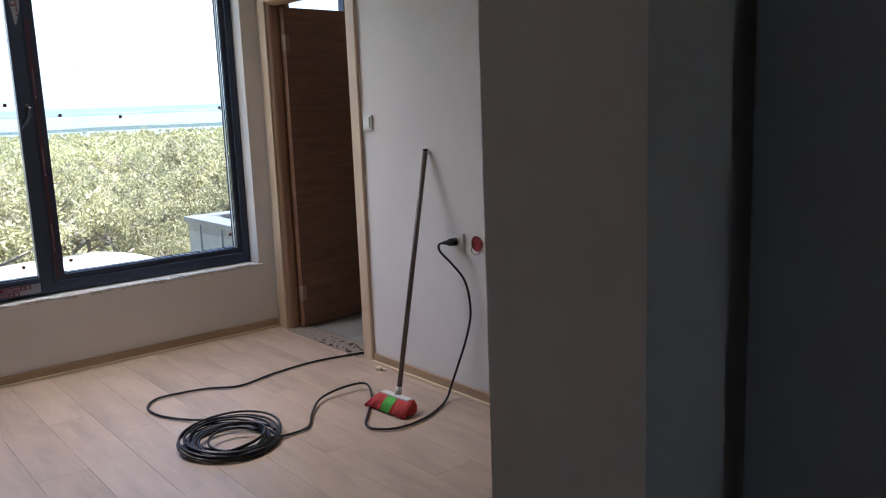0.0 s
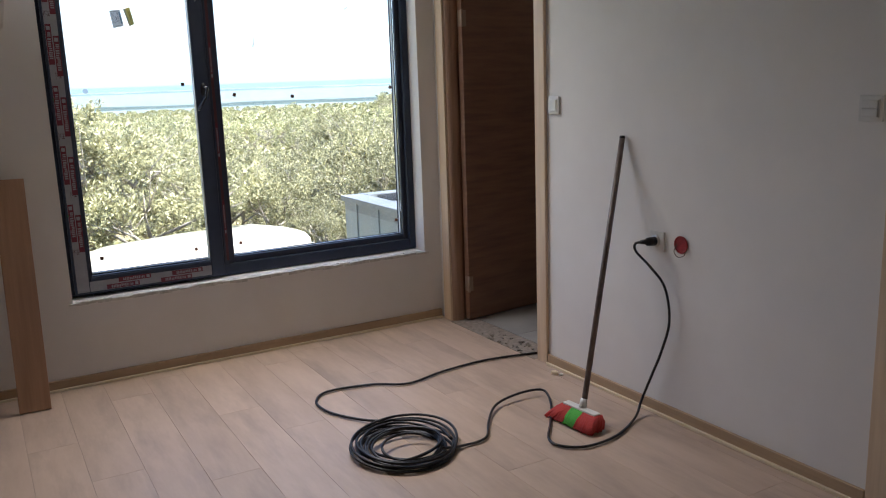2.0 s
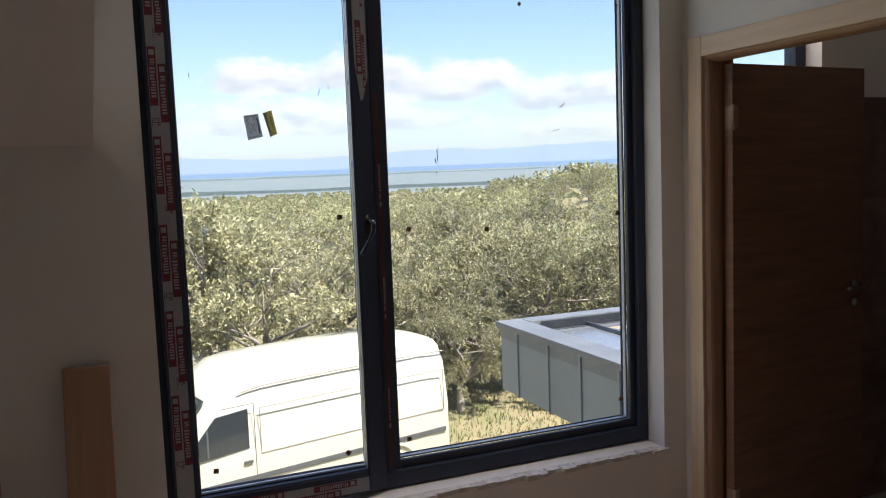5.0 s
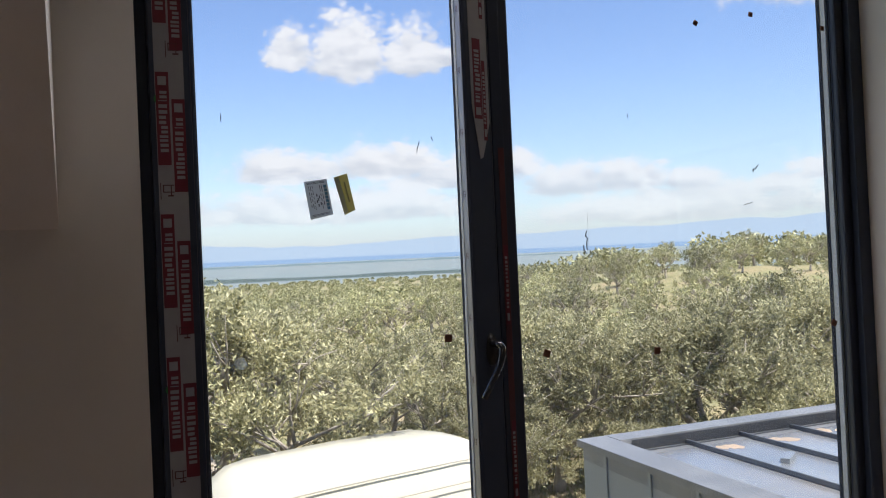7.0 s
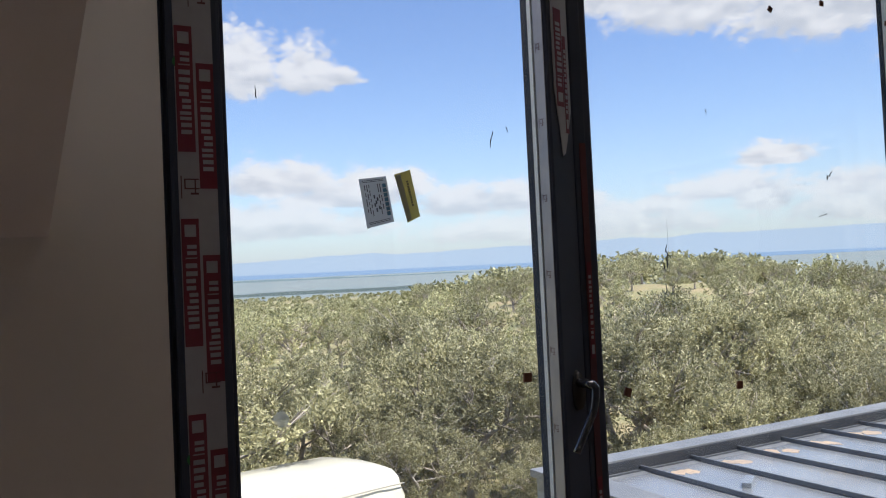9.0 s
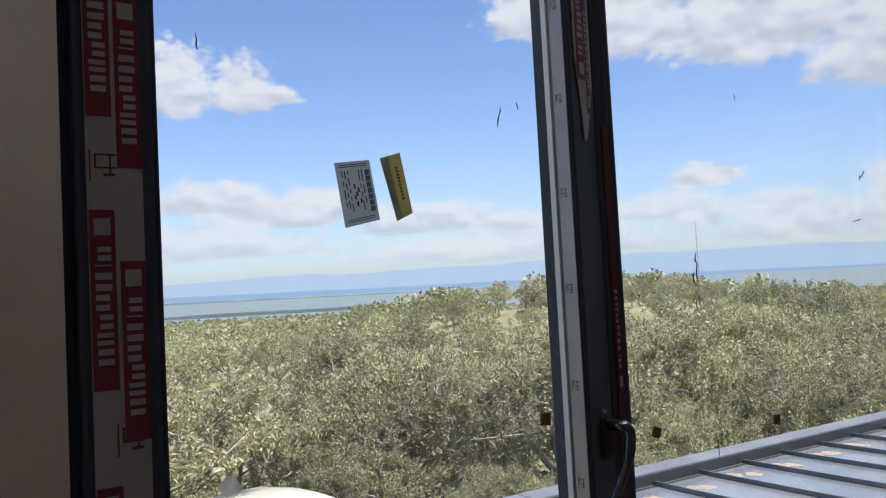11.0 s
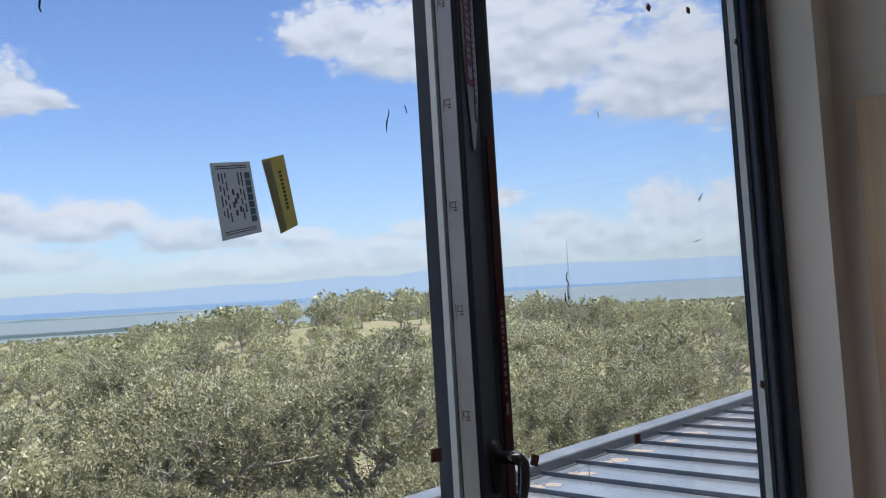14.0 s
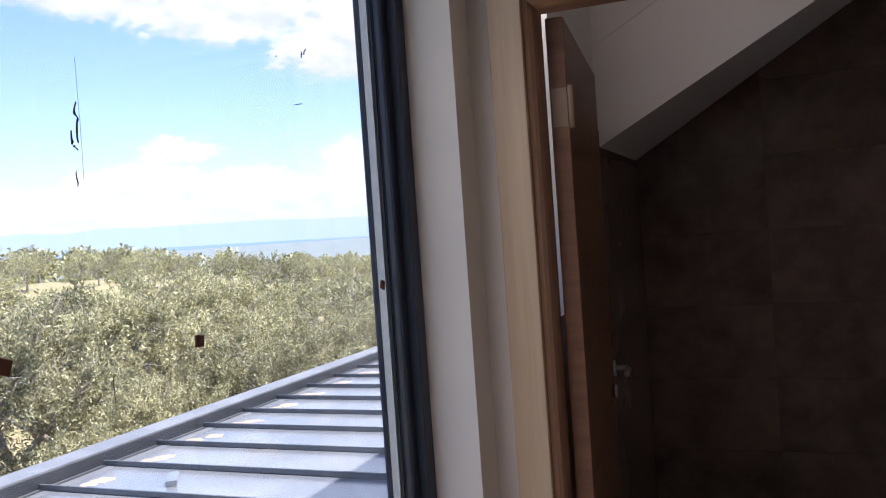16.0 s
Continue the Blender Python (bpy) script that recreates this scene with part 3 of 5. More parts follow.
bm = boxes([(WX0, WX0 + 0.062, FY0, FY1, WZ0 + 0.006, WZ1), (WX1 - 0.045, WX1, FY0, FY1, WZ0 + 0.006, WZ1),
            (WX0 + 0.062, WX1 - 0.045, FY0, FY1, WZ0 + 0.006, WZ0 + 0.068), (WX0 + 0.062, WX1 - 0.045, FY0, FY1, WZ1 - 0.062, WZ1)], 0.004)
box(-1.3175, -1.286, FY0, FY1, WZ0 + 0.068, WZ1 - 0.062, bevel=0.004, bm=bm)
window_frame = part("window_frame", bm, ANTHRACITE, window)
bm = boxes([(-2.092, -2.010, SY0, SY1, WZ0 + 0.02, WZ1 - 0.02), (-2.010, -1.400, SY0, SY1, WZ0 + 0.02, WZ0 + 0.104), (-2.010, -1.400, SY0, SY1, WZ1 - 0.104, WZ1 - 0.02)], 0.006)
prism([(-1.400, SY0 + 0.004), (-1.397, SY0), (-1.392, SY0), (-1.322, FY0 - 0.004), (-1.318, FY0 + 0.002), (-1.318, SY1), (-1.392, SY1), (-1.392, 0.113), (-1.400, 0.113)], WZ0 + 0.02, WZ1 - 0.02, bm, "z")
sash = part("sash", bm, ANTHRACITE, window, "anthracite opening sash")
part("glazing_bead", frame_ring(-2.0105, -1.3945, WZ0 + 0.1035, WZ1 - 0.1035, 0.0065, SY0 + 0.005, 0.1125, 0.002), BEAD_GREY, sash, "grey glazing bead")
part("glazing_bead", frame_ring(-1.2855, -0.1565, WZ0 + 0.069, WZ1 - 0.063, 0.033, FY0 + 0.022, 0.162, 0.006), BEAD_GREY, window_frame, "grey glazing bead")
part("gasket", frame_ring(-2.0042, -1.3952, WZ0 + 0.1105, WZ1 - 0.1105, 0.004, 0.1127, 0.1172, 0), GASKET, sash)
part("gasket", frame_ring(-1.2525, -0.1895, WZ0 + 0.102, WZ1 - 0.096, 0.004, 0.1622, 0.1672, 0), GASKET, window_frame)
part("spacer_bar", frame_ring(-2.0045, -1.3935, WZ0 + 0.110, WZ1 - 0.110, 0.0065, 0.1265, 0.138, 0), SPACER_BAR, sash, "pale aluminium glazing spacer")
part("outer_lip", frame_ring(-2.0045, -1.3870, WZ0 + 0.108, WZ1 - 0.108, 0.0065, 0.1415, 0.170, 0.002), LIP, sash, "blue-grey outer edge of the sash")
part("spacer_bar", frame_ring(-1.257, -0.185, WZ0 + 0.098, WZ1 - 0.092, 0.007, 0.1725, 0.190, 0), SPACER_BAR, window_frame, "pale aluminium glazing spacer")
part("outer_lip", frame_ring(-1.258, -0.184, WZ0 + 0.097, WZ1 - 0.091, 0.010, 0.1905, 0.204, 0.002), LIP, window_frame, "blue-grey outer edge of the frame")
GL, GR = 0.118, 0.168
pane_left = part("pane", boxes([(-2.0078, -1.3935, GL, GL + 0.004, WZ0 + 0.10, WZ1 - 0.10)]), PANE, sash, "clear sash pane with stuck paper labels")
pane_right = part("pane", boxes([(-1.272, -0.182, GR, GR + 0.004, WZ0 + 0.08, WZ1 - 0.075)]), PANE, window, "clear fixed pane spotted with dirt")
for p in (pane_left, pane_right):
    p.visible_shadow = False

# handle
handle = part("window_handle", tube([(-1.354, 0.103, 1.450), (-1.354, 0.090, 1.450)], [0.016, 0.014], 20), GASKET, window, "black window handle turned down", True)
for v in handle.data.vertices:
    v.co.z = 1.450 + (v.co.z - 1.450) * 2.5
part("lever", tube(smooth_line([(-1.354, 0.092, 1.466), (-1.352, 0.068, 1.466), (-1.348, 0.057, 1.462), (-1.347, 0.053, 1.452), (-1.355, 0.051, 1.42), (-1.375, 0.051, 1.385), (-1.398, 0.052, 1.345)]), [0.009] * 12 + [0.0085] * 12 + [0.0075] * 13, 12), GLOSS_BLACK, handle, "glossy dark lever", True)

# protective film with printed labels
film = part("protective_film", boxes([(-2.081, -2.024, SY0 - 0.0022, SY0 - 0.0008, WZ0 + 0.03, WZ1 - 0.03)]), FILM, window, "white protective film printed with red blocks")
for k in range(8):
    for cx, off in ((-2.067, 0.0), (-2.037, 0.055)):
        z = 0.53 + k * 0.29 - off
        if 0.54 < z < 2.37:
            stick("printed_label", LABEL, film, pose(cx, SY0 - 0.0024, z) @ Matrix.Diagonal((0.92, 1, 1, 1)))
    z = 0.675 + k * 0.29
    if z < 2.4:
        stick("printed_emblem", EMBLEM, film, pose(-2.062 + 0.02 * (k % 2), SY0 - 0.0024, z))
for z in (0.86, 1.43, 2.02):
    bm = bmesh.new()
    bmesh.ops.create_circle(bm, cap_ends=True, segments=20, radius=0.010, matrix=pose(-2.074, SY0 - 0.0028, z, 90))
    part("printed_dot", bm, FILM_GREEN, film)
film = part("protective_film", boxes([(-2.02, -1.40, SY0 - 0.0022, SY0 - 0.0008, WZ0 + 0.03, WZ0 + 0.082)]), FILM, window, "white protective film on the bottom rail")
for cx, z in ((-1.80, 0.0), (-1.86, -0.03), (-1.53, -0.005), (-1.59, -0.034)):
    stick("printed_label", LABEL, film, pose(cx, SY0 - 0.0024, WZ0 + 0.074 + z, 0, 90, 0) @ Matrix.Diagonal((0.85, 1, 0.85, 1)))
film = part("protective_film", boxes([(-1.4020, -1.4007, SY0 + 0.003, 0.1165, WZ0 + 0.112, WZ1 - 0.112)]), FILM, window, "grey-white film strip with line icons")
for k in range(12):
    stick("printed_emblem", EMBLEM, film, pose(-1.4023, 0.103, 0.66 + k * 0.145, 0, 0, -90) @ Matrix.Scale(0.55, 4))
# the sash slopes back to the mullion: film lying on that slope, torn off below
TILT = math.degrees(math.atan2(FY0 - 0.004 - SY0, 0.070))
slope_at = pose(-1.392, SY0, 0, 0, 0, TILT)
bm = prism([(0.008, WZ1 - 0.03), (0.070, WZ1 - 0.03), (0.070, 1.99), (0.052, 1.93), (0.043, 1.905), (0.034, 1.90), (0.026, 1.95), (0.012, 2.03)], -0.0022, -0.0008)
film = part("protective_film", bm, FILM, window, "torn white protective film hanging on the mullion")
film.matrix_basis = slope_at
for z in (2.09, 2.38):
    stick("printed_label", LABEL, film, pose(0.033, -0.0026, z, 0, 180) @ Matrix.Diagonal((0.95, 1, 1, 1)))
    stick("printed_label", LABEL, film, pose(0.054, -0.0026, z - 0.05, 0, 180) @ Matrix.Diagonal((0.4, 1, 1, 1)))
film = part("protective_film", boxes([(-1.305, -1.290, FY0 - 0.0022, FY0 - 0.0008, WZ0 + 0.09, 1.93)]), FILM_INK, window, "narrow strip of red printed film")
for z in (1.60, 1.18, 0.76):
    stick("printed_label", LABEL, film, pose(-1.2975, FY0 - 0.0030, z, 0, 180) @ Matrix.Diagonal((0.36, 1, 1, 1)))

# torn plaster lip under the window frame
random.seed(4)
bm = bmesh.new()
for i in range(60):
    x = WX0 + 0.01 + (WX1 - WX0 - 0.02) * i / 59
    d = random.uniform(0.0, 0.010) + (0.012 if random.random() < 0.18 else 0)
    box(x - 0.03, x + 0.03, -0.002 - d, 0.03, WZ0 - 0.002 - random.uniform(0.0, 0.012), WZ0 + random.uniform(0.001, 0.008), bm=bm)
part("torn_plaster_edge", bm, ROUGH_PLASTER, window, "rough torn plaster along the sill")

window2 = empty("window_2", "small anthracite bathroom window", "window", kind="structure")
part("window_frame", frame_ring(0.221, 0.759, 1.256, 2.744, 0.06, 0.09, 0.16), ANTHRACITE, window2)
p = part("pane", boxes([(0.279, 0.701, 0.12, 0.124, 1.314, 2.686)]), PANE, window2)
p.visible_shadow = False

# ---- labels, pads and dirt on the glass ----


def paper(name, mat, corners, y, label, stripes):
    """A stuck paper: corners tl, tr, br, bl as (x, z); printed strokes as (u, v, length, thickness, material) along its long side."""
    tl, tr, br, bl = [Vector(c) for c in corners]
    base = part(name, prism([tl, tr, br, bl], y - 0.0012, y - 0.0006), mat, None)
    tagged(base, label, "label")
    for u, v, ln, th, m in stripes:
        def at(a, b):
            top, bot = tl.lerp(tr, a), bl.lerp(br, a)
            return top.lerp(bot, b)
        pts = [at(u, v), at(u + th, v), at(u + th, v + ln), at(u, v + ln)]
        part("printed_line", prism(pts, y - 0.0018, y - 0.0013), m, base)
    return base


random.seed(7)
lines = [(0.80, 0.15 + 0.10 * i, 0.085, 0.13, PAPER_BLUE) for i in range(7)]
for u in (0.14, 0.22, 0.30, 0.62, 0.70):
    v = 0.14
    while v < 0.7:
        ln = random.uniform(0.06, 0.2)
        lines.append((u, v, ln, 0.025, INK))
        v += ln + 0.05
for v in (0.045, 0.075, 0.90, 0.93):
    lines.append((0.1, v, 0.012, 0.78, INK))
for u, v in ((0.42, 0.36), (0.46, 0.48), (0.52, 0.42), (0.55, 0.60), (0.44, 0.64), (0.40, 0.53)):
    lines.append((u, v, 0.075, 0.05, INK))
paper("glass_label", PAPER, [(-1.778, 1.852), (-1.727, 1.858), (-1.715, 1.779), (-1.766, 1.768)], GL, "pale printed paper label stuck on the window pane", lines)
yl = [(0.60, 0.2 + 0.055 * i, 0.035, 0.12, INK) for i in range(10)] + [(0.02, 0.03, 0.94, 0.34, PAPER)]
paper("glass_label", PAPER_YELLOW, [(-1.711, 1.861), (-1.680, 1.870), (-1.664, 1.788), (-1.689, 1.777)], GL, "curled yellow paper label stuck on the window pane", yl)


def pad(x, z, y, size=0.018, turn=0.0):
    ob = part("spacer_pad", box(-size / 2, size / 2, -0.004, 0, -size / 2, size / 2, bevel=0.001), SPACER)
    ob.matrix_basis = pose(x, y - 0.0005, z, 0, turn, 0)
    tagged(ob, "small dark cork spacer pad stuck on the window pane", "pad", "spacer pads on the glass")


for x, z, y, turn in ((-1.455, 1.484, GL, 3), (-1.172, 1.420, GR, 20), (-0.842, 1.400, GR, 4), (-0.222, 1.430, GR, 25), (-1.466, 0.605, GL, 45), (-1.945, 0.62, GL, 5),
                      (-1.205, 0.60, GR, 5), (-0.222, 0.62, GR, 20), (-0.667, 2.284, GR, 30), (-0.475, 2.32, GR, 8), (-0.212, 2.296, GR, 10)):
    pad(x, z, y, 0.018 if z < 2 else 0.013, turn)


def smudge(points, y, seed, wide=1.0, mat=None):
    """One dried dirty stroke with a ragged outline, tapering at both ends."""
    rnd = random.Random(seed)
    one, two = [], []
    n = 5 * (len(points) - 1)
    for k in range(n + 1):
        i = min(k // 5, len(points) - 2)
        c = Vector(points[i]).lerp(Vector(points[i + 1]), k / 5 - i)
        w = wide * (0.0003 + 0.0010 * math.sin(math.pi * (k + 0.4) / (n + 0.8)) * rnd.uniform(0.2, 1.0))
        sway = wide * rnd.uniform(-0.0012, 0.0012)
        one.append((c.x - w + sway, c.y + rnd.uniform(-0.001, 0.001)))
        two.append((c.x + w + sway, c.y + rnd.uniform(-0.001, 0.001)))
    tagged(part("dirt_streak", prism(one + two[::-1], y - 0.0012, y - 0.0006), mat or SMUDGE), "dried dirt streak on the window pane", "dirt")


smudge([(-1.041, 1.725), (-1.040, 1.70), (-1.042, 1.675)], GR, 1, 2.2)
smudge([(-1.052, 1.69), (-1.049, 1.672), (-1.043, 1.665)], GR, 2, 1.8)
smudge([(-1.047, 1.64), (-1.046, 1.62)], GR, 3)
smudge([(-0.47, 1.895), (-0.485, 1.88)], GR, 4, 2.2)
smudge([(-0.492, 1.885), (-0.489, 1.873)], GR, 5, 2.0)
smudge([(-0.60, 1.862), (-0.603, 1.858)], GR, 6)
smudge([(-0.575, 1.864), (-0.578, 1.861)], GR, 7)
smudge([(-0.90, 2.03), (-0.898, 2.015)], GR, 8)
smudge([(-1.95, 2.0), (-1.949, 1.98)], GL, 9)
smudge([(-1.505, 1.945), (-1.512, 1.915)], GL, 10)
smudge([(-1.475, 1.955), (-1.472, 1.945)], GL, 11)
smudge([(-0.53, 1.782), (-0.50, 1.788)], GR, 12)

smudge([(-1.013, 1.385), (-1.012, 1.345)], GR, 13, 0.7)

DUST_LINE = leaf_material("dried_water_run", (0.30, 0.31, 0.32), (0.30, 0.31, 0.32), 0.0, 0.6)
smudge([(-1.036, 1.78), (-1.035, 1.70), (-1.036, 1.62)], GR, 21, 0.15, DUST_LINE)



def dust_material():
    m = leaf_material("dusty_mark", (0.66, 0.65, 0.58), (0.7, 0.69, 0.62), 0.0, 0.7)
    t = m.node_tree
    out = t.nodes["Material Output"]
    veil = t.nodes.new("ShaderNodeMixShader")
    veil.inputs[0].default_value = 0.42
    t.links.new(t.nodes.new("ShaderNodeBsdfTransparent").outputs[0], veil.inputs[1])
    t.links.new(out.inputs[0].links[0].from_socket, veil.inputs[2])
    t.links.new(veil.outputs[0], out.inputs[0])
    return m


rnd = random.Random(6)
rim = [(-1.93 + 0.0135 * rnd.uniform(0.8, 1.1) * math.cos(a), 1.466 + 0.0135 * rnd.uniform(0.8, 1.1) * math.sin(a)) for a in [2 * math.pi * k / 22 for k in range(22)]]
tagged(part("sucker_mark", prism(rim, GL - 0.0012, GL - 0.0008), dust_material()), "faint round dust mark on the window pane", "mark")

# ---- doors ----


def doorway(name, y0, y1, label):
    """Lining and casing of a doorway in the east wall; y0 > y1 are the outer edges of the casing."""
    d = empty(name, label, "door frame", kind="structure")
    T = 2.13
    for a, b in ((y0, y0 - 0.08), (y1 + 0.08, y1)):
        part("casing", box(-0.018, -0.001, b, a, 0, T, bevel=0.004), OAK_TRIM, d)
        part("casing", box(0.131, 0.148, b, a, 0, T, bevel=0.004), OAK_TRIM, d)
    part("head_casing", box(-0.0175, -0.001, y1 + 0.081, y0 - 0.081, T - 0.08, T - 0.0005, bevel=0.004), OAK_TRIM_FLAT, d)
    part("head_casing", box(0.131, 0.1475, y1 + 0.081, y0 - 0.081, T - 0.08, T - 0.0005, bevel=0.004), OAK_TRIM_FLAT, d)
    # lining with a rounded bulge towards the room and a rebate behind it
    profile = [(-0.004, 0.047), (-0.004, 0.082), (0.000, 0.092), (0.008, 0.100), (0.020, 0.105), (0.040, 0.107), (0.058, 0.107), (0.061, 0.104), (0.061, 0.090), (0.134, 0.090), (0.134, 0.047)]
    part("lining", prism([(x, y0 - w) for x, w in profile], 0, T - 0.05, axis="z"), LINING_WOOD, d)
    part("lining", prism([(x, y1 + w) for x, w in profile], 0, T - 0.05, axis="z"), LINING_WOOD, d)
    head = [(-0.003, T - 0.0505), (-0.003, T - 0.078), (0.001, T - 0.088), (0.009, T - 0.096), (0.021, T - 0.101), (0.040, T - 0.103), (0.057, T - 0.103), (0.060, T - 0.100), (0.060, T - 0.088), (0.133, T - 0.088), (0.133, T - 0.0505)]
    part("head_lining", prism(head, y1 + 0.0905, y0 - 0.0905), LINING_FLAT, d)
    return d


doorway("door_1_frame", -0.045, -1.095, "oak veneer door frame of the bathroom")
doorway("door_2_frame", -2.85, -3.90, "oak veneer door frame of the next room")

leaf = empty("bathroom_door", "dark oak veneer door standing open into the bathroom", "door", at=(0.068, -0.159, 0))
leaf.rotation_euler = (0, 0, radians(6.0))
slab = part("door_leaf", box(0, 0.82, -0.042, 0, 0.012, 2.015, bevel=0.003), DOOR_WOOD, leaf)
for z in (0.19, 1.76):
    h = part("hinge", boxes([(0.0, 0.030, -0.0445, -0.0422, z, z + 0.09), (-0.0022, -0.0002, -0.040, -0.004, z, z + 0.09)]), BRONZE, leaf, "dull bronze hinge")
    part("hinge_pin", tube([(-0.004, -0.049, z - 0.004), (-0.004, -0.049, z + 0.094)], 0.0075, 10), BRONZE, h, "", True)
hd = part("door_handle", tube([(0.76, -0.042, 1.06), (0.76, -0.054, 1.06)], 0.025, 20), CHROME, leaf, "steel lever handle", True)
part("lever", tube(smooth_line([(0.76, -0.05, 1.06), (0.76, -0.082, 1.06), (0.745, -0.094, 1.06), (0.64, -0.094, 1.06)], 5), 0.009, 10), CHROME, hd, "", True)
part("lock_rose", tube([(0.76, -0.042, 0.985), (0.76, -0.054, 0.985)], 0.022, 20), CHROME, leaf, "", True)

# ---- wall fittings ----


def switch(y, z, double=False):
    s = empty("light_switch", "white double rocker light switch on the wall" if double else "white rocker light switch on the wall", "switch", at=(0, y, z))
    part("plate", box(-0.010, -0.001, -0.041, 0.041, -0.041, 0.041, bevel=0.003), WHITE_PLASTIC, s)
    part("inner_frame", frame_ring(-0.030, 0.030, -0.030, 0.030, 0.003, 0, 0.003, 0), WHITE_PLASTIC, s).matrix_basis = pose(-0.013, 0, 0, 0, 0, -90)
    rows = ((-0.026, -0.001), (0.001, 0.026)) if double else ((-0.026, 0.026),)
    for a, b in rows:
        part("rocker", box(-0.016, -0.0105, -0.026, 0.026, a, b, bevel=0.002), WHITE_PLASTIC, s)


switch(-1.156, 1.322)
switch(-2.774, 1.322, True)
sock = empty("power_socket", "white wall socket holding a black plug", "socket", at=(0, -1.858, 0.762))
part("plate", box(-0.010, -0.001, -0.041, 0.041, -0.041, 0.041, bevel=0.003), WHITE_PLASTIC, sock)
part("socket_ring", tube([(-0.0105, 0.005, 0), (-0.016, 0.005, 0)], 0.026, 24), WHITE_PLASTIC, sock, "", True)
jb = empty("junction_box", "open red junction box with a wire loop in the wall", "junction box", at=(0, -1.99, 0.765))
part("cup", tube([(-0.0008, 0, 0), (-0.004, 0, 0)], 0.034, 24), RED_PLASTIC, jb)
part("rim", tube([(-0.005, 0.034 * math.cos(a), 0.034 * math.sin(a)) for a in [2 * math.pi * k / 24 for k in range(24)]], 0.003, 6, closed=True), RED_PLASTIC, jb)
part("wire_loop", tube(smooth_line([(-0.006, 0.022, 0.0), (-0.018, 0.024, -0.03), (-0.022, 0.0, -0.048), (-0.018, -0.026, -0.042), (-0.010, -0.03, -0.03)]), 0.0018, 6), BROOM_STICK, jb)

# ---- cable, coil, broom, board, small things on the floor ----
cable = empty("extension_cable", "coiled black rubber extension cable on the floor, plugged into the wall", "cable")
random.seed(11)
C0 = Vector((-1.10, -1.575, 0))
for k in range(11):
    rad, ph = 0.150 + 0.015 * (k % 5) + random.uniform(-0.014, 0.014), random.uniform(0, 6.28)
    ox, oy, zz = random.uniform(-0.025, 0.025), random.uniform(-0.025, 0.025), 0.009 + 0.0026 * k
    pts = []
    for i in range(44):
        a = 2 * math.pi * i / 44
        r = rad * (1 + 0.055 * math.sin(2 * a + ph) + 0.03 * math.sin(3 * a + 2 * ph))
        pts.append((C0.x + ox + r * math.cos(a), C0.y + oy + r * math.sin(a), max(0.008, zz + 0.010 * math.sin(a + ph))))
    part("cable_turn", tube(pts, 0.0056, 8, closed=True), BLACK_RUBBER, cable, "", True)
pts = [(C0.x + 0.0 + 0.11 * math.cos(a), C0.y - 0.05 + 0.10 * math.sin(a), 0.03 + 0.012 * math.sin(a)) for a in [0.2 + 0.42 * i for i in range(11)]]
part("cable_turn", tube(smooth_line(pts, 4), 0.0056, 8), BLACK_RUBBER, cable, "", True)
A = [(-0.925, -1.66, 0.030), (-0.915, -1.54, 0.036), (-0.955, -1.43, 0.036), (-1.025, -1.355, 0.028), (-1.10, -1.27, 0.014), (-1.17, -1.16, 0.009), (-1.22, -1.04, 0.009), (-1.215, -0.91, 0.009), (-1.12, -0.82, 0.009), (-0.9, -0.86, 0.009),
     (-0.75, -0.95, 0.009), (-0.53, -0.9, 0.009), (-0.26, -0.88, 0.009), (0.02, -0.94, 0.009), (0.22, -1.0, 0.009), (0.5, -1.25, 0.009)]
part("cable_run", tube(smooth_line(A), 0.0060, 8), BLACK_RUBBER, cable, "", True)
B = [(-1.02, -1.75, 0.05), (-0.91, -1.705, 0.012), (-0.78, -1.69, 0.009), (-0.68, -1.56, 0.012), (-0.56, -1.44, 0.02), (-0.41, -1.41, 0.03), (-0.30, -1.44, 0.03), (-0.345, -1.56, 0.012), (-0.47, -1.72, 0.009), (-0.57, -1.84, 0.009),
     (-0.575, -1.92, 0.009), (-0.49, -1.985, 0.009), (-0.33, -1.975, 0.009), (-0.15, -1.89, 0.012), (-0.07, -1.845, 0.06), (-0.04, -1.87, 0.17), (-0.03, -1.92, 0.30), (-0.03, -1.96, 0.44), (-0.035, -1.935, 0.58),
     (-0.05, -1.86, 0.66), (-0.07, -1.80, 0.715), (-0.078, -1.805, 0.752), (-0.06, -1.845, 0.763)]
part("cable_run", tube(smooth_line(B), 0.0058, 8), BLACK_RUBBER, cable, "", True)
part("plug", tube([(-0.075, -1.83, 0.762), (-0.062, -1.845, 0.763), (-0.055, -1.85, 0.763), (-0.017, -1.853, 0.762)], [0.009, 0.011, 0.018, 0.0195], 14), BLACK_RUBBER, cable, "black moulded mains plug", True)

broom = empty("broom", "broom with red and green bristles leaning on the wall", "broom")
part("stick", tube([(-0.329, -1.7705, 0.082), (-0.017, -1.650, 1.185)], 0.0125, 12), BROOM_STICK, broom, "", True)
part("stick_cap", tube([(-0.017, -1.650, 1.185), (-0.0165, -1.6495, 1.196)], [0.0135, 0.011], 12), BLACK_RUBBER, broom)
hm = pose(-0.348, -1.776, 0, 0, 0, 5.0) @ Matrix.Diagonal((0.95, 0.95, 0.80, 1))
ob = part("head", box(-0.019, 0.019, -0.102, 0.102, 0.072, 0.087, bevel=0.006), WHITE_PLASTIC, broom, "cream plastic broom head")
ob.matrix_basis = hm
part("socket", tube([(-0.342, -1.777, 0.066), (-0.333, -1.772, 0.086), (-0.327, -1.770, 0.102)], [0.017, 0.016, 0.0142], 12), WHITE_PLASTIC, broom, "", True)


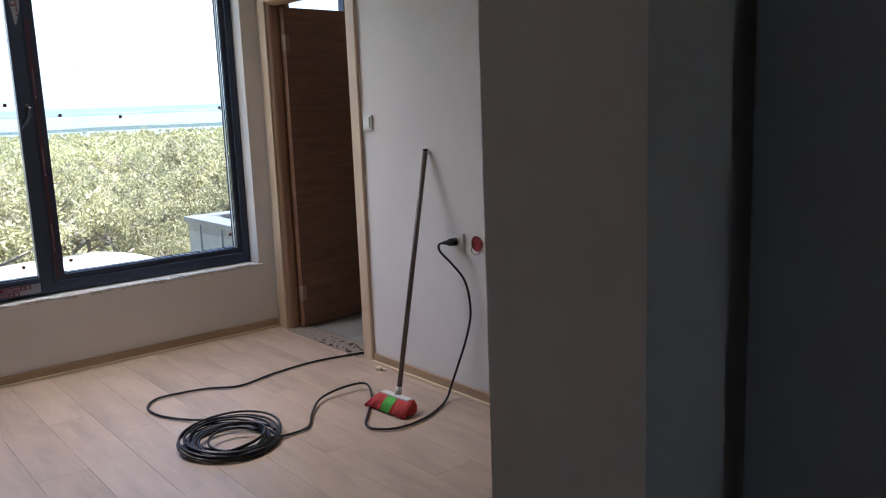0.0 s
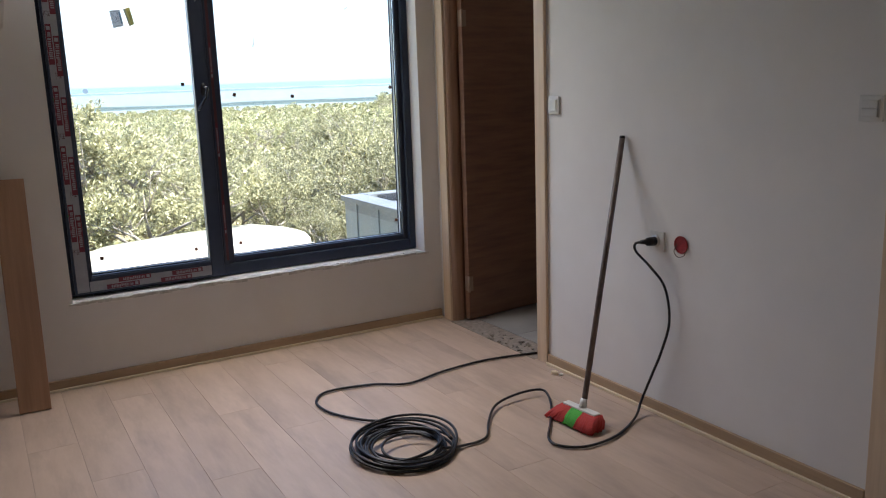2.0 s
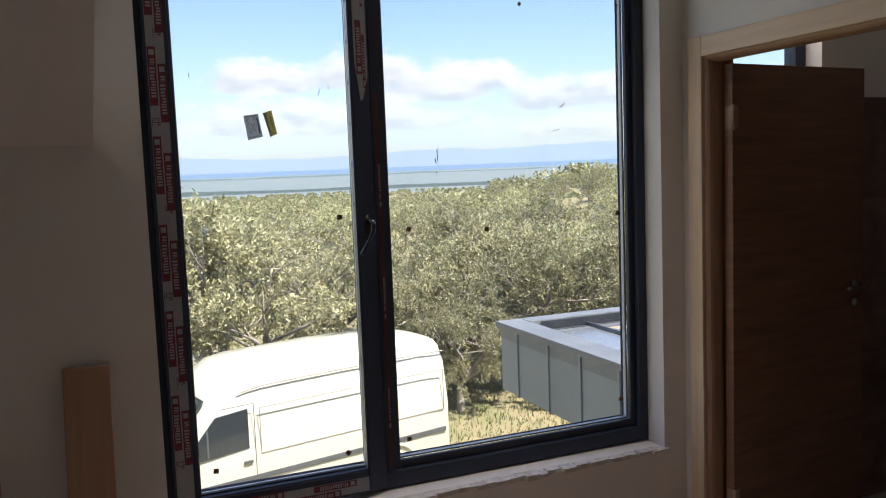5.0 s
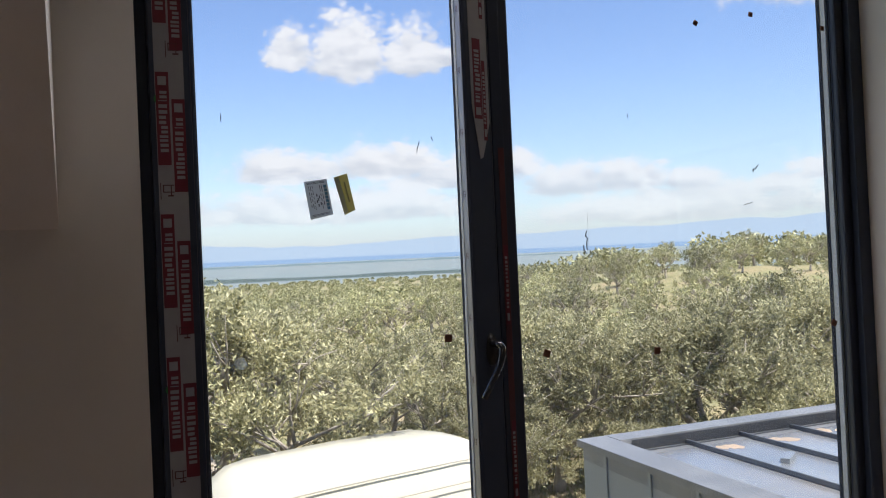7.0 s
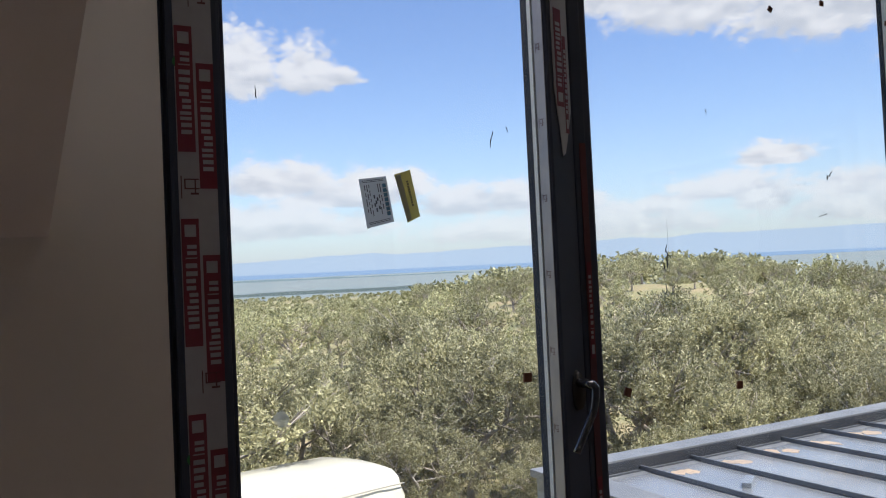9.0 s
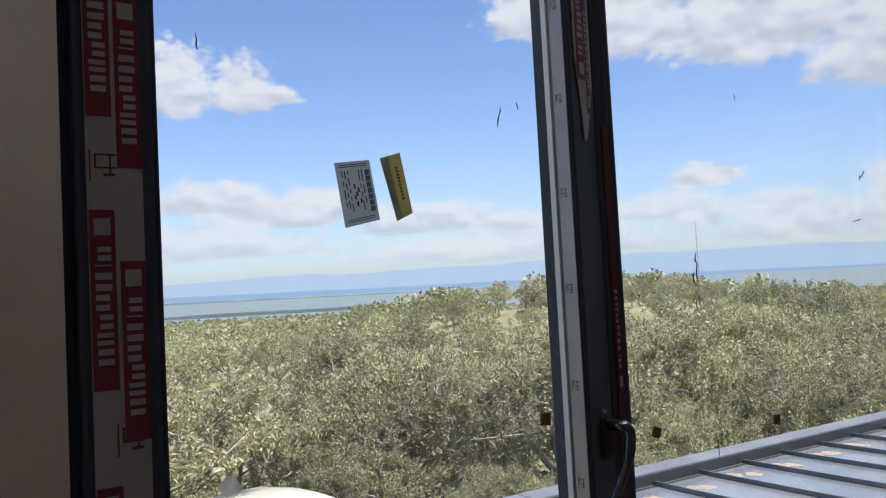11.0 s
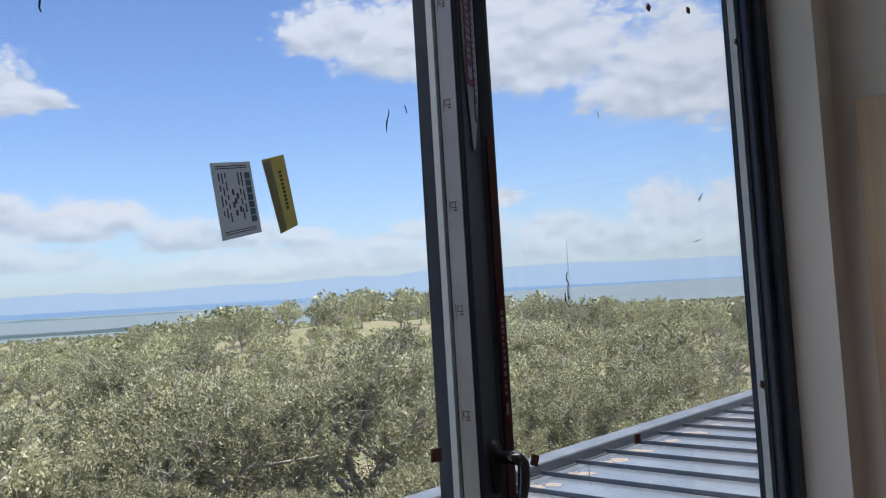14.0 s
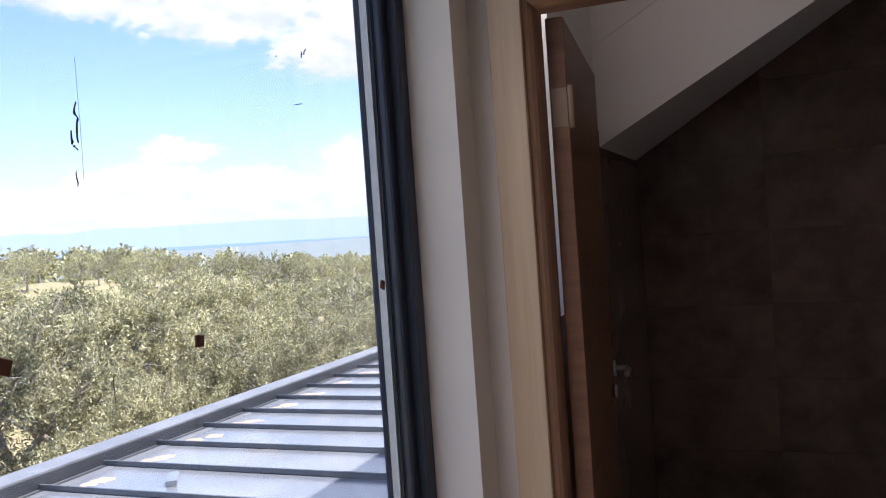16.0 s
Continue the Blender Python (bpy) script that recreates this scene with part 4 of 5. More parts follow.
def bristles(y0, y1, mat, name, flare):
    """A ruffled block of soft bristles that bulges over the edges of the head."""
    bm = bmesh.new()
    rnd = random.Random(int(y0 * 1000))
    for i in range(24):
        yy = y0 + (y1 - y0) * (i + 0.5) / 24
        for q in (-1, -0.6, -0.2, 0.2, 0.6, 1):
            b = 0.013 + rnd.uniform(0, 0.004)
            bx, fx = q * 0.034 - 0.016 + rnd.uniform(-0.004, 0.004), q * 0.038 - 0.040 + rnd.uniform(-0.006, 0.006)
            fy = yy + flare * (yy - (y0 if y0 > 0 else y1 if y1 < 0 else (y0 + y1) / 2)) + rnd.uniform(-0.005, 0.005)
            tube([(q * 0.020, yy, 0.078 - abs(q) * 0.004), (bx, (yy + fy) / 2, 0.054 - abs(q) * 0.010), (fx, fy, 0.007 + rnd.uniform(0, 0.008))], [b * 0.45, b * 0.7, b * 0.5], 5, bm)
    ob = part(name, bm, mat, broom, "", True)
    ob.matrix_basis = hm


bristles(0.040, 0.104, BRISTLE_RED, "bristle_block", 0.75)
bristles(-0.030, 0.039, BRISTLE_GREEN, "bristle_block", 0.05)
bristles(-0.104, -0.031, BRISTLE_RED, "bristle_block", 0.42)

board = part("loose_board", box(-0.068, 0.068, -0.009, 0.009, 0, 1.09, bevel=0.003), PLANK_WOOD)
board.matrix_basis = pose(-2.353, -0.245, 0.004, -11.0, 1.2, 0)
tagged(board, "loose oak veneer casing board leaning on the wall", "board")
board = part("loose_board", box(-0.05, 0.05, -0.009, 0.009, 0, 0.84, bevel=0.003), PLANK_WOOD)
board.matrix_basis = pose(-2.60, -0.25, 0.004, -14.0, -3, 0)
tagged(board, "shorter loose oak veneer board leaning on the wall", "board")


def chip(name, x, y, z, s, mat, label, seed):
    rnd = random.Random(seed)
    bm = bmesh.new()
    bmesh.ops.create_icosphere(bm, subdivisions=1, radius=s)
    for v in bm.verts:
        v.co *= rnd.uniform(0.7, 1.2)
        v.co.z *= 0.6
    ob = part(name, bm, mat)
    ob.matrix_basis = pose(x, y, z + s * 0.45, 0, 0, rnd.uniform(0, 360))
    tagged(ob, label, "debris")


chip("wood_plug", -0.075, -1.24, 0.0, 0.022, PALE_BEAD, "small pale wooden plug lying by the skirting", 1)
chip("wood_plug", -0.06, -1.27, 0.0, 0.012, WHITE_PLASTIC, "small white plastic plug lying by the skirting", 2)
structure(part("threshold", box(-0.03, 0.135, -1.0, -0.138, -0.010, 0.002), RUBBLE), "rough mortar strip across the bathroom threshold", "threshold")
rnd = random.Random(5)
for i in range(46):
    chip("mortar_crumb", rnd.uniform(-0.03, 0.09), rnd.uniform(-0.97, -0.45), 0.002, rnd.choice((0.005, 0.007, 0.009, 0.013)), RUBBLE, "crumb of dry mortar on the threshold", 100 + i)
chip("plaster_offcut", 0.30, -0.93, 0.0, 0.05, WHITE_PLASTIC, "white plaster lump on the bathroom floor", 3)

# ---- outside: canopy roof, van ----
canopy = empty("canopy_roof", "flat grey standing-seam metal roof with a low parapet", "roof")
BX0, BX1, BY1, BT, BB = 0.82, 9.0, 3.43, 0.344, -0.24
part("roof_body", boxes([(BX0 + 0.02, BX1, 0.215, BY1 - 0.02, BB, 0.20)]), CLADDING, canopy)
part("roof_deck", boxes([(BX0 + 0.30, BX1, 0.215, BY1 - 0.30, 0.2005, 0.262)]), ZINC, canopy)
bm = prism([(BY1 + 0.03, BT - 0.05), (BY1 + 0.03, BT), (BY1 - 0.17, BT + 0.004), (BY1 - 0.18, 0.264), (BY1 - 0.30, 0.262), (BY1 - 0.30, 0.2), (BY1 + 0.0, 0.2), (BY1 + 0.01, BT - 0.05)], BX0 + 0.2, BX1, axis="x")
part("parapet", bm, PARAPET, canopy)
# near-black strips: shade of the inner face and the gap put into colour
part("upstand", boxes([(BX0 + 0.285, BX1, BY1 - 0.187, BY1 - 0.1815, 0.266, BT - 0.004), (BX0 + 0.285, BX1, BY1 - 0.232, BY1 - 0.206, 0.2625, 0.2665)]), UPSTAND, canopy, "inner face of the parapet, shade put into its dark grey")
part("parapet", boxes([(BX0 - 0.03, BX0 + 0.2, 0.215, BY1 + 0.03, BT - 0.05, BT), (BX0, BX0 + 0.28, 0.215, BY1, 0.2, BT - 0.0501)], 0.004), PARAPET, canopy)
x = BX0 + 0.74
while x < BX1:
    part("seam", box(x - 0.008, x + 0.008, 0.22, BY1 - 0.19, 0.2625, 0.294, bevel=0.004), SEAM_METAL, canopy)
    # tan reflections near the seams, laid on as flat coloured spots
    patch = random.Random(int(x * 100))
    for k in range(2):
        px, py, rx, ry = x + 0.10 + patch.uniform(0, 0.07) + 0.09 * k, BY1 - 0.36 - patch.uniform(0, 0.06) - 0.07 * k, patch.uniform(0.05, 0.09), patch.uniform(0.05, 0.10)
        outline = [(px + rx * math.cos(a) * patch.uniform(0.6, 1.1), py + ry * math.sin(a) * patch.uniform(0.6, 1.1)) for a in [2 * math.pi * q / 14 for q in range(14)]]
        part("weathered_patch", prism(outline, 0.2622, 0.2628 + 0.0004 * k, axis="z"), TAN_GLINT, canopy, "tan reflection beside the seam, put on as a flat spot")
    x += 0.478
part("loose_flashing", box(0, 0.20, 0, 0.06, 0, 0.03, bevel=0.004), ZINC, canopy).matrix_basis = pose(1.75, 2.45, 0.264, 0, 0, 35)
for y in (3.13, 2.63, 2.17, 1.69, 1.21, 0.73):
    part("seam", box(BX0 - 0.012, BX0 + 0.019, y - 0.013, y + 0.013, BB, BT - 0.055, bevel=0.004), CLADDING, canopy)
part("fascia_panel", boxes([(BX0 + 0.001, BX0 + 0.0195, 0.215, BY1 - 0.001, BB, BT - 0.052)]), CLADDING, canopy)
part("fascia_panel", boxes([(BX0 + 0.021, BX1, BY1 - 0.0195, BY1 - 0.001, BB, 0.199)]), CLADDING, canopy)


def build_van():
    """Panel van; local x from its tail to its nose, y across, z up from the ground."""
    van = empty("panel_van", "parked cream-white high-roof panel van", "van", at=(3.00, 9.90, GROUND - 0.04))
    van.rotation_euler = (0, 0, radians(193.0))
    W = 1.96
    # along the length: x, roof height, roof half width, belt half width
    secs = [(0.0, 2.22, 0.66, 0.93), (0.06, 2.33, 0.72, 0.965), (0.5, 2.42, 0.75, 0.98), (1.9, 2.45, 0.76, 0.98), (3.3, 2.43, 0.75, 0.98), (3.65, 2.38, 0.72, 0.98), (3.9, 2.22, 0.68, 0.975),
            (4.08, 1.98, 0.66, 0.97), (4.32, 1.72, 0.70, 0.965), (4.68, 1.30, 0.78, 0.95), (5.05, 1.16, 0.76, 0.93), (5.4, 1.02, 0.72, 0.90), (5.56, 0.80, 0.66, 0.82)]
    bm = bmesh.new()
    rings = []
    for x, h, rw, bw in secs:
        prof = [(-bw + 0.02, 0.30), (-bw, 0.42), (-bw, min(1.25, h - 0.05)), (-(bw * 0.6 + rw * 0.4) if h > 1.9 else -bw * 0.97, min(1.95, h - 0.035)), (-rw - 0.05, h - 0.12 if h > 1.9 else h - 0.03),
                (-rw * 0.86, h - 0.028), (-rw * 0.4, h - 0.004), (0, h)]
        prof = prof + [(-a, b) for a, b in reversed(prof[:-1])]
        rings.append([bm.verts.new((x, -W / 2 + a, b)) for a, b in prof])
    for a, b in zip(rings, rings[1:]):
        for k in range(len(a) - 1):
            bm.faces.new((a[k], a[k + 1], b[k + 1], b[k]))
        bm.faces.new((a[-1], a[0], b[0], b[-1]))
    bm.faces.new(rings[0])
    bm.faces.new(list(reversed(rings[-1])))
    bmesh.ops.recalc_face_normals(bm, faces=bm.faces)
    body = part("body", bm, VAN_WHITE, van, "", True)
    body.modifiers.new("edges", "EDGE_SPLIT").split_angle = radians(38)
    side = -W / 2 + 0.98
    for s in (1, -1):
        yy = -W / 2 + s * 0.985
        part("roof_gutter", tube(smooth_line([(0.03, -W / 2 + s * 0.86, 2.13), (1.0, -W / 2 + s * 0.885, 2.15), (3.1, -W / 2 + s * 0.885, 2.14), (3.7, -W / 2 + s * 0.87, 2.08)]), 0.010, 6), VAN_GROOVE, van)
        part("swage_line", boxes([(0.12, 3.42, yy - 0.008, yy + 0.004, 1.835, 1.847), (0.12, 3.42, yy - 0.008, yy + 0.004, 1.16, 1.170),
                                  (0.12, 0.130, yy - 0.008, yy + 0.004, 1.17, 1.835), (3.41, 3.42, yy - 0.008, yy + 0.004, 1.17, 1.835)]), VAN_GROOVE, van)
        part("rubbing_strip", box(0.1, 4.9, yy - 0.006, yy + 0.012, 0.78, 0.86, bevel=0.006), VAN_TRIM, van)
        win = part("side_window", prism([(3.60, 1.28), (4.60, 1.22), (4.32, 1.55), (4.08, 1.82), (3.60, 1.86)], yy - 0.02, yy + 0.003), VAN_GLASS, van, "dark cab side window")
        part("window_pillar", boxes([(4.20, 4.225, yy + 0.0035, yy + 0.008, 1.26, 1.66)]), VAN_TRIM, win)
        part("cab_door_seam", boxes([(3.50, 3.508, yy - 0.006, yy + 0.002, 0.5, 1.92), (3.50, 4.02, yy - 0.006, yy + 0.002, 1.92, 1.928)]), VAN_TRIM, van)
        part("door_handle", box(3.56, 3.70, yy, yy + 0.025, 1.06, 1.10, bevel=0.008), VAN_TRIM, van)
        for wx in (1.15, 4.65):
            wheel = part("wheel", tube([(wx, yy - 0.21, 0.33), (wx, yy - 0.02, 0.33)], 0.33, 28), TYRE, van, "", False)
            part("rim", tube([(wx, yy - 0.02, 0.33), (wx, yy - 0.01, 0.33)], 0.2, 24), CHROME, wheel)
            part("wheel_arch", tube([(wx + 0.42 * math.cos(a), yy + 0.002, 0.36 + 0.40 * math.sin(a)) for a in [math.pi * k / 14 for k in range(15)]], 0.03, 6), VAN_WHITE, van, "", True)
    bm = bmesh.new()
    lo = [bm.verts.new((x, -W / 2 + y, z)) for x, y, z in ((4.10, -0.60, 1.985), (4.10, 0.60, 1.985), (4.67, 0.74, 1.34), (4.67, -0.74, 1.34))]
    hi = [bm.verts.new((v.co.x + 0.012, v.co.y, v.co.z + 0.012)) for v in lo]
    bm.faces.new(hi)
    for i in range(4):
        bm.faces.new((lo[i], lo[(i + 1) % 4], hi[(i + 1) % 4], hi[i]))
    bmesh.ops.recalc_face_normals(bm, faces=bm.faces)
    part("windscreen", bm, VAN_GLASS, van)
    part("door_mirror", box(4.42, 4.52, 0.02, 0.16, 1.28, 1.5, bevel=0.03), VAN_TRIM, van, "", True)
    return van


build_van()

# ---- ground, plain, sea and mountains ----


def height(x, y):
    """The lie of the land."""
    r = math.hypot(x, y)
    h = GROUND - max(0.0, min(r, 150.0) - 20) * 0.045 - max(0.0, min(r, 420.0) - 150) * 0.019
    h += 5.9 * math.exp(-(((x - 60) / 34) ** 2 + ((y - 66) / 34) ** 2)) + 0.6 * math.exp(-(((x - 62) / 34) ** 2 + ((y - 22) / 24) ** 2))
    h += 0.5 * noise.noise((x * 0.03, y * 0.03, 0)) * min(1, max(0, r - 25) / 30)
    if r > 420:
        h -= min(r - 420, 1080) * 0.0125
    if r > 1500:
        h += (r - 1500) * 0.0132
    return h


verts, faces = [], []
radii = [0.0] + [1.5 * 1.13 ** k for k in range(66)]
radii = [r for r in radii if r < 4200] + [4200]
SEG = 120
for r in radii[1:]:
    for k in range(SEG):
        a = 2 * math.pi * k / SEG
        x, y = r * math.sin(a), r * math.cos(a)
        verts.append((x, y, height(x, y)))
n = len(radii) - 1
for i in range(n - 1):
    for k in range(SEG):
        a, b = i * SEG + k, i * SEG + (k + 1) % SEG
        faces.append((a, a + SEG, b + SEG, b))
verts.append((0, 0, GROUND))
for k in range(SEG):
    faces.append((len(verts) - 1, k, (k + 1) % SEG))
ground = mesh_from("ground", verts, faces, SOIL, smooth=True)
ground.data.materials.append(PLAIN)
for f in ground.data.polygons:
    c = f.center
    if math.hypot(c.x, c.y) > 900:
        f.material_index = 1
structure(ground, "dry grassy ground falling away to a wide plain", "ground")


def band(name, r, a0, a1, low, high, mat, label, category, steps=160, depth=60):
    """A far strip between two heights (functions of the azimuth in degrees), leaning back."""
    vs, fs = [], []
    for k in range(steps + 1):
        a = a0 + (a1 - a0) * k / steps
        s, c = math.sin(radians(a)), math.cos(radians(a))
        vs += [(r * s, r * c, low(a)), ((r + depth) * s, (r + depth) * c, high(a))]
    for k in range(steps):
        fs.append((2 * k, 2 * k + 2, 2 * k + 3, 2 * k + 1))
    structure(mesh_from(name, vs, fs, mat, smooth=True), label, category)


def at_el(r, el):
    return 1.7 + r * math.tan(radians(el))


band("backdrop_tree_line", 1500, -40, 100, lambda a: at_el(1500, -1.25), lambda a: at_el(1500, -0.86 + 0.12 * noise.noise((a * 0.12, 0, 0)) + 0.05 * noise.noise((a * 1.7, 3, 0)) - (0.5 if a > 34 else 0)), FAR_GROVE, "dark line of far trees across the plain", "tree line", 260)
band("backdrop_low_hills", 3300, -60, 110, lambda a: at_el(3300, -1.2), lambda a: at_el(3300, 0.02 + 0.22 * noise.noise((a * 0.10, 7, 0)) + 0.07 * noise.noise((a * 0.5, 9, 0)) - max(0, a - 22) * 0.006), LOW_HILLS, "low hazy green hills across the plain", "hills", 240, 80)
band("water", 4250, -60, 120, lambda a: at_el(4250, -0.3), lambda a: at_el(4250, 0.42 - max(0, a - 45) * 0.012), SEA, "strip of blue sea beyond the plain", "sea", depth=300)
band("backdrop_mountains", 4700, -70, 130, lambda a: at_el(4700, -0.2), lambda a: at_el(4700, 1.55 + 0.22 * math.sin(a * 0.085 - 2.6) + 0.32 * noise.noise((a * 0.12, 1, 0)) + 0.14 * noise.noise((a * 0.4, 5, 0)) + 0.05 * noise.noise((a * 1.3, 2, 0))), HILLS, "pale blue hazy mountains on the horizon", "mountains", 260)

# ---- olive trees ----


def leaf_cloud(name, rng, lobes, sprays, per, spread, size, mat, parent):
    """A crown of many small pointed leaves set along short upright shoots on uneven lobes."""
    pts, dirs = [], []
    for c, rad, share in lobes:
        n = int(sprays * share)
        tufts = max(2, n // 9)
        d = rng.normal(size=(tufts, 3))
        d[:, 2] = np.abs(d[:, 2]) * 0.9 - 0.35 * rng.random(tufts)
        d /= np.linalg.norm(d, axis=1)[:, None]
        seat = np.array(c) + d * np.array(rad) * (0.55 + 0.52 * rng.random(tufts))[:, None]
        lean = d * 0.6 + np.array((0, 0, 0.75)) + rng.normal(size=(tufts, 3)) * 0.4
        pick = rng.integers(0, tufts, n)
        base = seat[pick] + rng.normal(size=(n, 3)) * spread * 0.17
        way = lean[pick] + rng.normal(size=(n, 3)) * 0.34
        way /= np.linalg.norm(way, axis=1)[:, None]
        ln = spread * (0.5 + rng.random(n))
        for k in range(per):
            f = (k + 0.5) / per
            p = base + way * (ln * f)[:, None] + rng.normal(size=(n, 3)) * size * 0.3
            q = way * 0.7 + rng.normal(size=(n, 3)) * 0.65
            q /= np.linalg.norm(q, axis=1)[:, None]
            pts.append(p)
            dirs.append(q)
    pts, dirs = np.concatenate(pts), np.concatenate(dirs)
    n = len(pts)
    side = np.cross(dirs, rng.normal(size=(n, 3)))
    side /= np.linalg.norm(side, axis=1)[:, None]
    L = (size * (0.7 + 0.6 * rng.random(n)))[:, None]
    Wd = L * 0.16
    v = np.stack([pts, pts + dirs * L * 0.45 + side * Wd, pts + dirs * L, pts + dirs * L * 0.45 - side * Wd], axis=1).reshape(-1, 3)
    f = np.arange(4 * n).reshape(n, 4)
    return mesh_from(name, v.tolist(), f.tolist(), mat, parent)


def olive_tree(seed, tall, wide, sprays, per, size, spread, limbs, mat, label, group):
    rng = np.random.default_rng(seed)
    tree = empty("olive_tree", label, "tree", group)
    lobes = []
    bm = bmesh.new()
    fork = np.array((rng.uniform(-0.1, 0.1), rng.uniform(-0.1, 0.1), tall * 0.24))
    tube([(0, 0, -0.25), (0.03, 0.02, 0.1), tuple(fork * 0.6), tuple(fork)], [0.24, 0.17, 0.14, 0.12], 8, bm)
    for k in range(limbs):
        a = 2 * math.pi * (k + rng.uniform(-0.25, 0.25)) / limbs
        reach = wide * rng.uniform(0.45, 0.85) * (0.55 if k % 3 == 2 else 1)
        top = np.array((math.cos(a) * reach, math.sin(a) * reach, tall * rng.uniform(0.40, 0.68) + (0.14 * tall if k % 3 == 2 else 0)))
        mid = fork * 0.5 + top * 0.5 + rng.normal(size=3) * 0.16 * wide * np.array((1, 1, 0.3))
        tube(smooth_line([tuple(fork), tuple(mid), tuple(top)], 3), [0.115, 0.10, 0.085, 0.068, 0.052, 0.038, 0.022], 6, bm)
        lobes.append((top, (wide * rng.uniform(0.30, 0.46), wide * rng.uniform(0.30, 0.46), tall * rng.uniform(0.15, 0.24)), 1.0))
        for j in range(5):
            s = mid * (0.7 - 0.14 * j) + top * (0.3 + 0.14 * j)
            e = s + np.array((rng.normal() * 0.3 * wide, rng.normal() * 0.3 * wide, rng.uniform(0.02, 0.26) * tall))
            e[2] = min(e[2], tall * 0.9)
            tube([tuple(s), tuple((s + e) / 2 + rng.normal(size=3) * 0.06), tuple(e)], [0.035, 0.024, 0.010], 5, bm)
            for q in range(3):
                f = e + rng.normal(size=3) * np.array((0.17 * wide, 0.17 * wide, 0.05 * tall)) + np.array((0, 0, 0.07 * tall))
                tube([tuple(s * 0.4 + e * 0.6), tuple((s * 0.2 + e * 0.3 + f * 0.5) + rng.normal(size=3) * 0.05), tuple(f)], [0.017, 0.013, 0.006], 4, bm)
            lobes.append((e, (wide * rng.uniform(0.14, 0.24), wide * rng.uniform(0.14, 0.24), tall * rng.uniform(0.08, 0.15)), 0.45))
        lobes.append((top * np.array((1.08, 1.08, 0.47)), (wide * 0.36, wide * 0.36, tall * 0.22), 0.8))
    part("trunk", bm, BARK, tree, "", True)
    total = sum(l[2] for l in lobes)
    lobes = [(c, r, s / total) for c, r, s in lobes]
    leaf_cloud("crown", rng, lobes, sprays, per, spread, size, mat, tree)
    return tree


NEAR = "olive trees behind the house"
kinds = [olive_tree(s, 4.3, 2.3, 2700, 17, 0.096, 0.40, 7, LEAF, "grey-green olive tree with a dense ragged crown", NEAR) for s in (21, 22, 23)]
near = [(-0.7, 13.6, 1.13), (6.4, 14.0, 0.84), (2.6, 14.9, 0.80), (9.0, 12.3, 0.83), (9.3, 16.2, 0.84), (12.4, 9.6, 0.86), (13.4, 13.6, 0.86), (11.6, 6.2, 0.86), (16.2, 9.8, 0.88),
        (-4.6, 14.6, 0.82), (5.4, 18.2, 0.80), (-1.8, 17.8, 0.78), (17.2, 14.6, 0.87), (15.6, 5.6, 0.88), (20.4, 10.8, 0.88), (1.6, 19.2, 0.78), (12.6, 18.8, 0.85), (19.8, 6.4, 0.88), (8.6, 20.6, 0.82),
        (8.2, 9.2, 0.66), (11.0, 11.4, 0.75), (6.6, 16.0, 0.78), (15.0, 11.6, 0.84), (-3.0, 11.6, 0.72), (4.5, 12.9, 0.50), (6.9, 11.7, 0.52), (2.0, 13.0, 0.52), (9.4, 9.9, 0.56)]
rnd = random.Random(9)
for i, (x, y, s) in enumerate(near):
    m = pose(x, y, height(x, y), 0, 0, rnd.uniform(0, 360)) @ Matrix.Scale(s, 4)
    if i < 3:
        kinds[i].matrix_basis = m
    else:
        copy_thing(kinds[i % 3], m)

MID = "olive trees of the grove"
mids = [olive_tree(s, 4.2, 2.3, 480, 8, 0.21, 0.42, 5, LEAF_FAR, "olive tree in the grove beyond the house", MID) for s in (31, 32, 33)]
placed = 0
spots = []
for i in range(6000):
    a, r = radians(rnd.uniform(-16, 82)), math.sqrt(rnd.uniform(22.5 ** 2, 92 ** 2))
    x, y = r * math.sin(a) - 2, r * math.cos(a) - 1.5
    if any((x - u) ** 2 + (y - v) ** 2 < 3.5 ** 2 + r * 0.10 for u, v in spots) or any((x - u) ** 2 + (y - v) ** 2 < 12 for u, v, w in near):
        continue
    if (60 < r < 75 and 39.8 < math.degrees(a) < 46.8) or (50 < r < 75 and 42.8 < math.degrees(a) < 46.8):
        continue
    spots.append((x, y))
    m = pose(x, y, height(x, y), 0, 0, rnd.uniform(0, 360)) @ Matrix.Scale(rnd.uniform(0.66, 1.0), 4)
    if placed < 3:
        mids[placed].matrix_basis = m
    else:
        copy_thing(mids[placed % 3], m)
    placed += 1
    if placed >= 290:
        break

# the far grove: uncountable crowns
rng = np.random.default_rng(3)
P = []
for i in range(3600):
    a, r = radians(rnd.uniform(-22, 86)), 92 + 900 * rnd.random() ** 1.5
    x, y = r * math.sin(a), r * math.cos(a)
    P.append((x, y, height(x, y), r))
P = np.array(P)
M = 110
n = len(P)
cen = np.repeat(P, M, axis=0)
d = rng.normal(size=(n * M, 3))
d /= np.linalg.norm(d, axis=1)[:, None]
d[:, 2] = np.abs(d[:, 2])
sc = (1 + cen[:, 3] / 500)[:, None]
pos = cen[:, :3] + d * np.array((2.1, 2.1, 2.1)) * (0.7 + 0.35 * rng.random((n * M, 1))) + np.array((0, 0, 1.7))
u = rng.normal(size=(n * M, 3))
u /= np.linalg.norm(u, axis=1)[:, None]
w = np.cross(u, rng.normal(size=(n * M, 3)))
w /= np.linalg.norm(w, axis=1)[:, None]
q = np.stack([pos + w * 0.15 * sc, pos + u * 0.48 * sc, pos - w * 0.15 * sc], axis=1).reshape(-1, 3)
